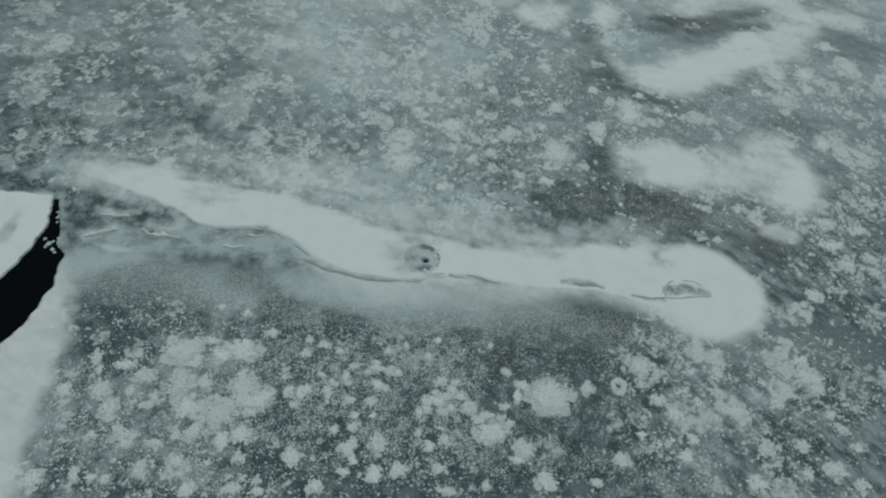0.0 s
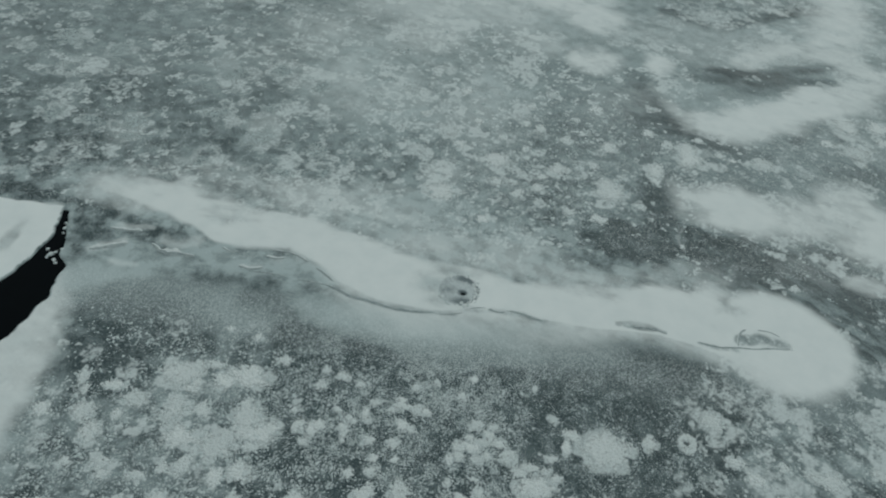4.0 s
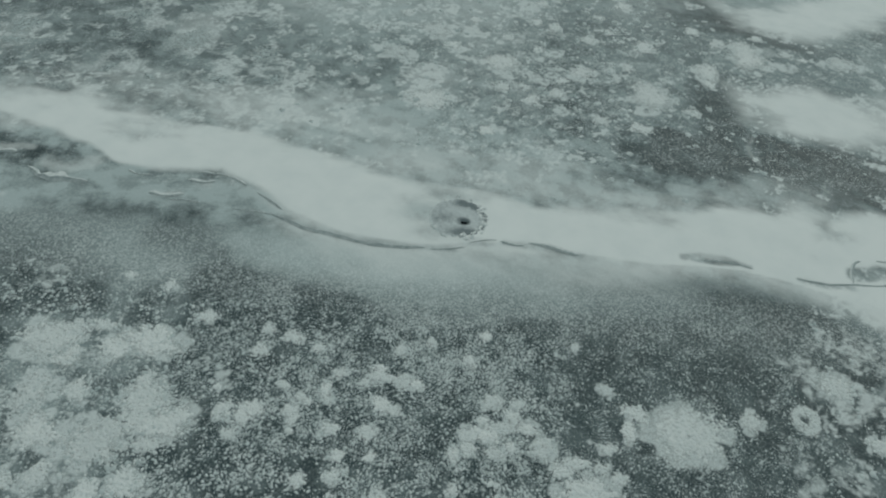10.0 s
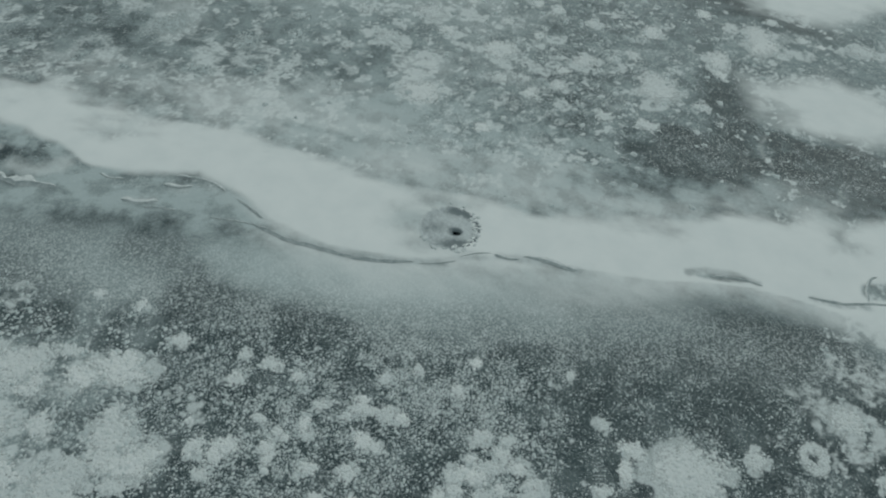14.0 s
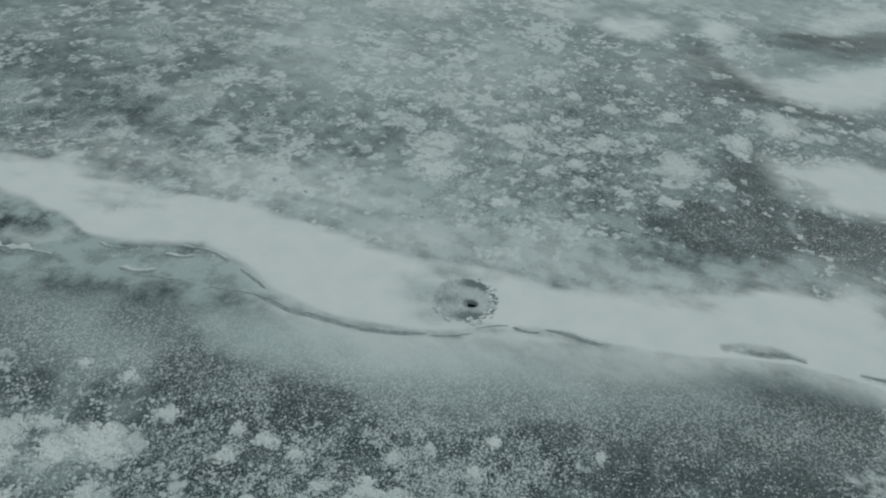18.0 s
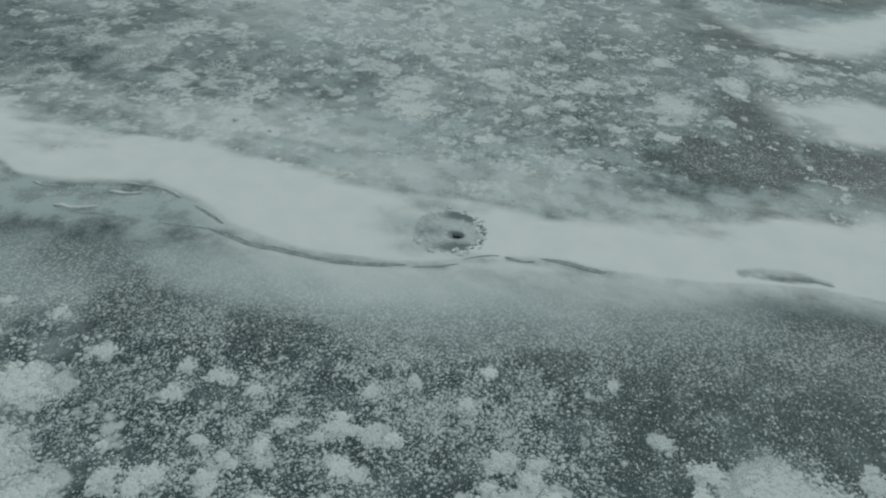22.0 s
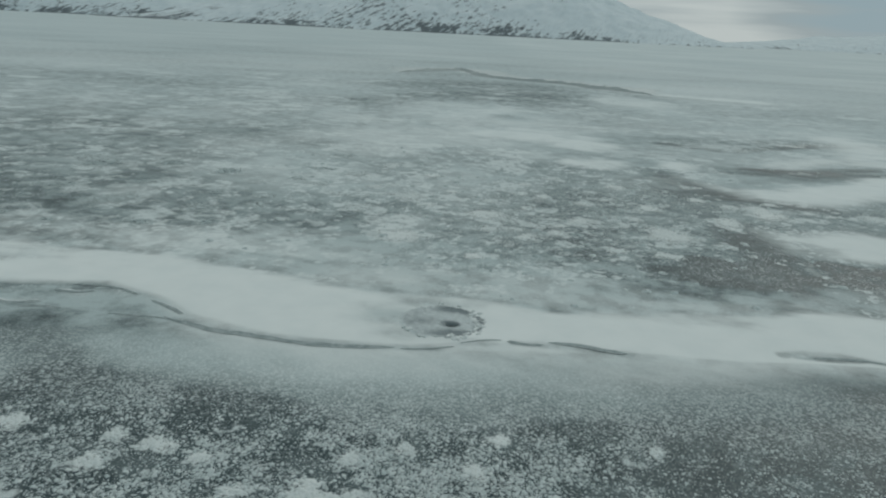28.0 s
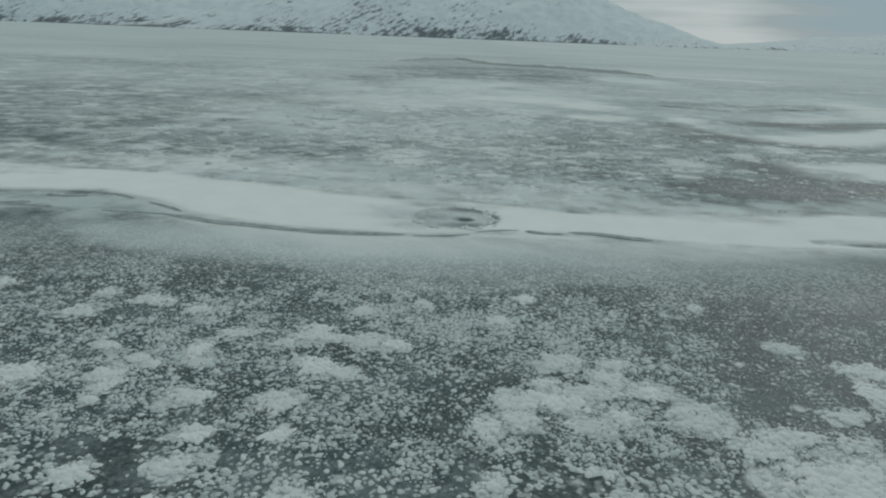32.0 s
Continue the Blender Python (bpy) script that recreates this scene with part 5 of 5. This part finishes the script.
# ---- open lead and its broken ice ----
def open_water():
    nx = 24
    ys = np.linspace(-40, 3.4, 60)
    west, east = lead_edges(ys)
    verts, faces = [], []
    for j, y in enumerate(ys):
        for i in range(nx + 1):
            verts.append((west[j] - 0.8 + (east[j] - west[j] + 1.6) * i / nx, y, -0.13 + 0.004 * math.sin(5 * y + i)))
    for j in range(len(ys) - 1):
        for i in range(nx):
            a = j * (nx + 1) + i
            faces.append((a, a + 1, a + nx + 2, a + nx + 1))
    tagged(from_points("water", verts, faces, WATER), "black open water in a lead through the ice", "water", kind="structure")


open_water()


def chunk_mesh(bm, x, y, z, sx, sy, sz, seed):
    rnd = random.Random(seed)
    made = bmesh.ops.create_icosphere(bm, subdivisions=2, radius=1)["verts"]
    for v in made:
        k = 1 + 0.5 * (noise.noise(v.co * 1.6 + Vector((seed * 3.1, 0, 0)))) + rnd.uniform(-0.16, 0.16)
        v.co = Vector((x + v.co.x * sx * k, y + v.co.y * sy * k, z + max(v.co.z, -0.3) * sz * k))


def ice_chunk(x, y, z, sx, sy, sz, seed):
    bm = bmesh.new()
    chunk_mesh(bm, 0, 0, 0, sx, sy, sz, seed)
    ob = part("ice_chunk", bm, LIP)
    ob.location, ob.rotation_euler = (x, y, z), (0, 0, seed * 1.3)
    return tagged(ob, "broken white ice chunk at the edge of open water", "ice chunk", "ice chunks in the lead")


for k, (x, y, sx, sy) in enumerate(CHUNKS):
    ice_chunk(x, y, -0.11, sx, sy, 0.08 + 0.03 * (k % 3), k + 1)


# ---- cracks and ridges ----
def smooth_line(points, gap=0.12):
    pts = [Vector(p) for p in points]
    pts = [pts[0] * 2 - pts[1]] + pts + [pts[-1] * 2 - pts[-2]]
    out = []
    for a, b, c, d in zip(pts, pts[1:], pts[2:], pts[3:]):
        n = max(2, int((c - b).length / gap))
        for i in range(n):
            t = i / n
            out.append(0.5 * ((2 * b) + (c - a) * t + (2 * a - 5 * b + 4 * c - d) * t * t + (3 * b - a - 3 * c + d) * t ** 3))
    return out + [pts[-2]]


def ridge(points, width, high, label, seed, lip=1.0, gap=0.12, category="ice ridge", name="ice_ridge"):
    """A cracked, lifted edge of the ice: a broken face, its shade painted in grey, under a snowy lip."""
    line = smooth_line(points, gap)
    base = thing(name, (line[0].x, line[0].y, 0), label, category, "cracked ice ridges")
    n = len(line)
    face_v, lip_v, face_f, lip_f = [], [], [], []
    for i, p in enumerate(line):
        q = line[min(i + 1, n - 1)] - line[max(i - 1, 0)]
        across = Vector((-q.y, q.x)).normalized()
        if across.y < 0:
            across = -across
        s = i / (n - 1)
        taper = min(1, 9 * s, 9 * (1 - s)) ** 0.7
        rough = value_noise(i * gap * 0.9, seed * 3.7, seed)
        fine = value_noise(i * gap * 2.6, seed * 1.9, seed + 9)
        w = width * taper * (0.35 + 1.1 * rough + 0.35 * fine) + 0.004
        h = high * taper * (0.5 + 0.7 * rough + 0.3 * fine) + 0.012
        o = p - line[0]
        ground_z = surface_z(p.x, p.y)
        jog = across * width * 0.6 * (fine - 0.5)
        for d, z in ((-0.75, 0.006), (-0.45, 0.2 * h + 0.006), (-0.05, 0.85 * h), (0.0, h)):
            c = o + jog + across * (d * w)
            face_v.append((c.x, c.y, z + ground_z))
        shelf = lip * (0.35 + 1.3 * value_noise(i * gap * 1.7, seed * 2.3, seed + 4))
        for d, z in ((0.0, h), (0.25, h * 1.0), (0.9, h * 0.7), (1.8, 0.004)):
            c = o + jog + across * (d * w * (shelf if d else 1))
            lip_v.append((c.x, c.y, z + ground_z + (0.002 if d else 0)))
        if i:
            for k in range(3):
                a = (i - 1) * 4 + k
                face_f.append((a, a + 4, a + 5, a + 1))
                lip_f.append((a, a + 4, a + 5, a + 1))
    from_points("ice_face", face_v, face_f, FACE, base, "broken ice face with its shade painted in grey")
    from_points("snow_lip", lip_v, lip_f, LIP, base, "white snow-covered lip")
    return base


for k, (points, width, high, lip) in enumerate(CRACKS):
    ridge(points, width, high, "thin grey crack with a raised edge in white snow", k + 1, lip)
for k, (points, width, high, lip) in enumerate(WEST_RIDGES):
    ridge(points, width, high, "low broken ice ridge with a snow-white lip", k + 21, lip)
ridge(FAR_RIDGE, 1.7, 0.6, "long low snow ridge far out on the lake ice", 41, 2.5, 1.2)


# ---- breathing hole ----
def breathing_hole():
    base = thing("breathing_hole", (HOLE[0], HOLE[1], 0), "breathing hole in a round patch of wet grey slush", "ice hole")
    rings, around = 26, 240
    verts, faces, wet = [], [], []
    for j in range(rings + 1):
        s = j / rings
        for i in range(around):
            a = math.tau * i / around
            c, sn = math.cos(a), math.sin(a)
            jag = 0.16 * (fbm(c * 5 + 9, sn * 5 + 4, 91, 3) - 0.5) + 0.5 * (value_noise(c * 19 + 40, sn * 19 + 40, 92) - 0.5) * (0.25 + 0.75 * max(0, c))
            rim = Vector((-0.46 + (1.72 + jag) * c, 0.33 + (1.72 + jag) * sn))
            inner = Vector(((0.14 + 0.03 * math.sin(3 * a + 1)) * c * 1.15, (0.13 + 0.03 * math.cos(2 * a)) * sn))
            p = inner.lerp(rim, s ** 1.2)
            lump = float(fbm(p.x * 2.4 + 5, p.y * 2.4, 93, 4)) - 0.5
            z = -0.2 + 0.235 * float(step(s, 0.0, 0.13)) + 0.05 * lump * float(step(s, 0.05, 0.3)) + 0.03 * float(step(s, 0.80, 0.93)) - 0.05 * float(step(s, 0.94, 1.0))
            verts.append((p.x, p.y, z))
            edge = float(step(s, 0.62, 0.86)) * (0.25 + 0.75 * max(0.0, math.cos(a - 0.15) * 0.8 + 0.25)) * (0.5 + 0.9 * lump * 2)
            north = math.exp(-((p.x + 0.1) / 0.62) ** 2 - ((p.y - 1.62) / 0.3) ** 2)
            south = 0.7 * math.exp(-((p.x - 0.1) / 0.9) ** 2 - ((p.y + 0.85) / 0.35) ** 2)
            west = 0.35 * math.exp(-((p.x + 1.2) / 0.6) ** 2 - ((p.y - 0.25) / 0.4) ** 2)
            wet.append(min(1, 0.28 + 0.9 * edge + 0.75 * north + south + west + 1.0 * (1 - float(step(s, 0.05, 0.28)))) - 0.5 * float(step(s, 0.93, 1.0)))
    for j in range(rings):
        for i in range(around):
            a, b = j * around + i, j * around + (i + 1) % around
            faces.append((a, b, b + around, a + around))
    from_points("slush", verts, faces, SLUSH, base, "wet grey slush ice with a ragged rim", True, {"wet": wet})
    disc = [(0, 0, -0.1)] + [(0.32 * math.cos(math.tau * i / 28), 0.32 * math.sin(math.tau * i / 28), -0.1) for i in range(28)]
    from_points("water", disc, [(0, i + 1, (i + 1) % 28 + 1) for i in range(28)], WATER, base, "black water in the hole")
    rnd = random.Random(5)
    for k in range(34):
        a = rnd.gauss(0.0, 1.05) if k < 26 else rnd.uniform(-2.6, -0.6)
        r = rnd.uniform(1.45, 1.92)
        bm = bmesh.new()
        size = rnd.uniform(0.05, 0.14)
        chunk_mesh(bm, 0, 0, 0, size * rnd.uniform(0.9, 1.8), size, 0.05, k + 60)
        ob = part("ice_flake", bm, LIP, base)
        ob.location, ob.rotation_euler = (-0.46 + r * math.cos(a), 0.33 + r * math.sin(a), 0.03), (0, 0, rnd.uniform(0, 3))


breathing_hole()


# ---- snow patches ----
SIDES = 7


def clumps(X, Y, R, rng, sunk=0.006):
    """Points and triangles of low ragged domes at X, Y with radius R."""
    n = len(X)
    A = np.arange(SIDES) / SIDES * math.tau
    turn, stretch = rng.uniform(0, math.tau, n), rng.uniform(0.75, 1.5, n)
    ang = A[None] + rng.uniform(-0.3, 0.3, (n, SIDES))
    rad = R[:, None] * rng.uniform(0.6, 1.35, (n, SIDES))
    ct, st = np.cos(turn)[:, None], np.sin(turn)[:, None]

    def ring(scale, z):
        u, v = scale * rad * np.cos(ang) * stretch[:, None], scale * rad * np.sin(ang)
        return np.stack([X[:, None] + u * ct - v * st, Y[:, None] + u * st + v * ct, np.broadcast_to(z, u.shape)], -1)

    top = R * rng.uniform(0.25, 0.55, n)
    outer, inner = ring(1.0, np.full((n, 1), -sunk)), ring(0.62, (top * 0.75)[:, None])
    co = np.concatenate([outer, inner, np.stack([X, Y, top], -1)[:, None]], 1).reshape(-1, 3)
    i = np.arange(SIDES)
    j = (i + 1) % SIDES
    tri = np.concatenate([np.stack([i, j, j + SIDES], 1), np.stack([i, j + SIDES, i + SIDES], 1),
                          np.stack([i + SIDES, j + SIDES, np.full(SIDES, 2 * SIDES)], 1)])
    return co, (tri[None] + (np.arange(n) * (2 * SIDES + 1))[:, None, None]).reshape(-1, 3)


def snow_patch(x, y, rx, ry, seed, ring=False):
    """A ragged cake of snow frozen on the ice, a thin crust under crowded clumps; ring: with a bare middle."""
    rng = np.random.default_rng(seed)
    size = math.sqrt(rx * ry)
    dull = (0.35 if ring else float(rng.uniform(0, 0.45))) if y < 6 else float(rng.uniform(0.05, 0.5) + 1.3 * step(-x, 4, 14))
    if ring:
        label = "ring-shaped white snow patch around bare dark ice"
    elif size > 1.0:
        label = "large ragged white snow patch frozen on grey ice"
    elif size > 0.55:
        label = "ragged white snow patch frozen on grey ice"
    else:
        label = "small ragged white snow clump frozen on grey ice"
    base = thing("snow_patch", (x, y, surface_z(x, y)), label, "snow patch", "snow patches on the ice")
    around, rings = (40, 6) if size > 0.5 else (28, 5)
    phase = float(rng.uniform(0, 50))
    hollow_share = 0.28 if ring else 0.0

    def outline(a):
        c, sn = np.cos(a), np.sin(a)
        if ring:
            return 0.88 + 0.25 * (fbm(c * 1.4 + phase, sn * 1.4 + phase, seed, 3) - 0.5) + 0.12 * (value_noise(c * 5 + phase, sn * 5, seed + 3) - 0.5)
        return 0.72 + 1.25 * (fbm(c * 1.6 + phase, sn * 1.6 + phase, seed, 3) - 0.32) + 0.35 * (value_noise(c * 6 + phase, sn * 6, seed + 3) - 0.5)

    A, S = np.meshgrid(np.arange(around) / around * math.tau, np.linspace(0, 1, rings + 1))
    r = (hollow_share + (1 - hollow_share) * S) * outline(A) * 1.25
    t = np.abs(S - 0.5) * 2 if ring else S
    Z = 0.004 + 0.014 * (1 - t ** 2)
    ids = np.arange(rings)[:, None] * around + np.arange(around)[None, :]
    nxt = np.arange(rings)[:, None] * around + (np.arange(around)[None, :] + 1) % around
    quads = np.stack([ids, nxt, nxt + around, ids + around], -1).reshape(-1, 4)
    thin = 0.05 + 0.95 * np.clip((t - 0.2) / 0.8, 0, 1)
    crust = sheet("crust", r * rx * np.cos(A), r * ry * np.sin(A), Z, quads, {"thin": thin, "dull": np.full(t.shape, dull)}, CLUMP_MAT)
    crust.parent = base
    gap = 0.14 if y > 6 else (0.10 if size < 0.6 else 0.13)
    count = int(min(420, (3.4 if size < 0.8 else 2.2) * rx * ry / gap ** 2)) + 5
    a, q = rng.uniform(0, math.tau, count), np.sqrt(rng.uniform(0, 1, count)) * rng.uniform(0.75, 1.2, count)
    if not ring:
        # gather the clumps round a few centres
        heads = int(rng.integers(4, 8))
        ha, hq = rng.uniform(0, math.tau, heads), np.sqrt(rng.uniform(0, 1, heads)) * 0.72
        pick = rng.integers(0, heads, count)
        u = hq[pick] * np.cos(ha[pick]) + rng.normal(0, 0.26, count)
        v = hq[pick] * np.sin(ha[pick]) + rng.normal(0, 0.26, count)
        a, q = np.arctan2(v, u), np.hypot(u, v)
    else:
        q = hollow_share + (1 - hollow_share) * q
    q = q * outline(a)
    R = gap * rng.uniform(0.35, 0.95, count) * np.clip(1.25 - 0.5 * q, 0.5, 1.2)
    co, tri = clumps(q * rx * np.cos(a), q * ry * np.sin(a), R, rng)
    if y > 6:
        co[:, 2] *= 0.5
    lumps = sheet("snow_clumps", co[:, 0], co[:, 1], co[:, 2] + 0.012, tri, {"thin": np.full(len(co), 0.1), "dull": np.full(len(co), dull)}, CLUMP_MAT)
    lumps.parent = base
    return base


for k, (x, y, rx, ry) in enumerate(ALL_PATCHES):
    snow_patch(x, y, rx, ry, 100 + k)
snow_patch(*RINGS[0], 900, True)


# ---- frost grains, too many to count ----
def frost_clumps(x0, x1, y0, y1, gap, small, large, share, seed, label):
    rng = np.random.default_rng(seed)
    X, Y = np.meshgrid(np.arange(x0, x1, gap), np.arange(y0, y1, gap))
    X, Y = (X + rng.uniform(-0.5, 0.5, X.shape) * gap).ravel(), (Y + rng.uniform(-0.5, 0.5, Y.shape) * gap).ravel()
    dense = speck_field(X, Y)
    for px, py, rx, ry in ALL_PATCHES:
        near = (np.abs(X - px) < 3 * rx + 0.3) & (np.abs(Y - py) < 3 * ry + 0.3)
        if near.any():
            d = np.hypot((X[near] - px) / rx, (Y[near] - py) / ry)
            dense[near] = np.maximum(dense[near], 0.8 * (1 - step(d, 0.8, 1.6)))
    dense *= 1 - step(np.max(drift_covers(X, Y), axis=0), 0.05, 0.4)
    # grains crowd together in flocks
    if large > 0.2:
        for cx, cy, rx, ry, a in BARE_ICE_MIDDLE[:3]:
            dense *= 1 - 0.9 * a * blob(X, Y, cx, cy, rx * 1.15, ry * 1.15, 0.4)
    fine = large < 0.05 and y1 < 0
    if fine:
        dense = 1 - (1 - np.clip(dense, 0, 1)) ** 1.7
    dense *= (0.6 if fine else 0.28) + (0.6 if fine else 1.2) * step(fbm(X * 1.7, Y * 1.7, 70, 4), 0.36, 0.62)
    dense[lead_depth(X, Y) > -0.3] = 0
    if x0 == -15 and y1 < 0:
        dense *= step(X + 6 * (fbm(X * 0.25, Y * 0.25, 45, 4) - 0.5), -14.5, -9)
    keep = rng.uniform(0, 1, X.shape) < dense * share
    X, Y = X[keep], Y[keep]
    grow = 0.5 + 0.5 * step(-Y, 5.0, 9.5) * (1 - 0.45 * step(X, 3, 7)) if y1 < 0 else 1.0
    R = (small + (large - small) * rng.uniform(0, 1, len(X)) ** 1.8) * grow
    co, tri = clumps(X, Y, R, rng)
    ob = sheet("frost_clumps", co[:, 0], co[:, 1], co[:, 2], tri, {"thin": np.zeros(len(co)), "dull": np.repeat(rng.uniform(0.5, 1.4, len(X)), 2 * SIDES + 1)}, CLUMP_MAT)
    return tagged(ob, label, "frost clumps", kind="stuff")


frost_clumps(-15, 19, -19.5, -3.2, 0.09, 0.02, 0.08, 1.0, 3, "countless small white frost clumps scattered over dark ice")
frost_clumps(-13, 17, -16, -2.8, 0.068, 0.014, 0.04, 1.0, 9, "fine white frost grit between the clumps on dark ice")
frost_clumps(-34, -12, -24, -4, 0.15, 0.03, 0.13, 0.6, 4, "white frost clumps scattered over grey ice")
frost_clumps(19, 46, -24, 0, 0.2, 0.035, 0.14, 0.6, 5, "white frost clumps scattered over streaky grey ice")
frost_clumps(-15, 46, 3, 44, 0.34, 0.05, 0.26, 0.3, 6, "white frost clumps scattered beyond the long drift")
frost_clumps(0, 31, 4.5, 22, 0.13, 0.018, 0.045, 0.45, 8, "fine white frost grains on a dark oval of ice")
frost_clumps(-15, 19, -24.5, -19.5, 0.15, 0.03, 0.11, 0.7, 7, "white frost clumps scattered over dark ice")


# ---- far shore ----
def hillside(name, x0, x1, y0, y1, crest, label, seed, nx=170, ny=46):
    X, Y = np.meshgrid(np.linspace(x0, x1, nx), np.linspace(y0, y1, ny))
    depth = (Y - y0) / (y1 - y0)
    top = np.interp(X, [p[0] for p in crest], [p[1] for p in crest])
    rise = 1 - (1 - np.clip(depth * 1.25, 0, 1)) ** 1.7
    Z = top * rise + (0.35 * top + 3) * rise * (fbm(X * 0.006, Y * 0.006, seed, 6) - 0.5) + 0.10 * top * np.clip(depth * 8, 0, 1) * (fbm(X * 0.03, Y * 0.02, seed + 5, 4) - 0.5)
    Z = np.where(depth > 0, Z, -1.0) - 40 * step(depth, 0.92, 1.0)
    r, c = X.shape
    cell_ids = (np.arange(r - 1)[:, None] * c + np.arange(c - 1)[None, :])
    q = np.stack([cell_ids, cell_ids + 1, cell_ids + c + 1, cell_ids + c], -1).reshape(-1, 4)
    return tagged(sheet(name, X, Y, Z, q, {}, HILL), label, "hill", "hills on the far shore")


hillside("hill", -1420, 1000, 2600, 3700, HILL_MIDDLE, "snow-covered hillside with dark rock outcrops above the shore", 5, 260, 60)
hillside("hill", -4300, -1180, 3300, 4300, HILL_WEST, "distant smooth snow-covered hill beyond the frozen lake", 6)
hillside("hill", 900, 4300, 4000, 4700, HILL_EAST, "distant low snow-covered hill beyond the frozen lake", 7)
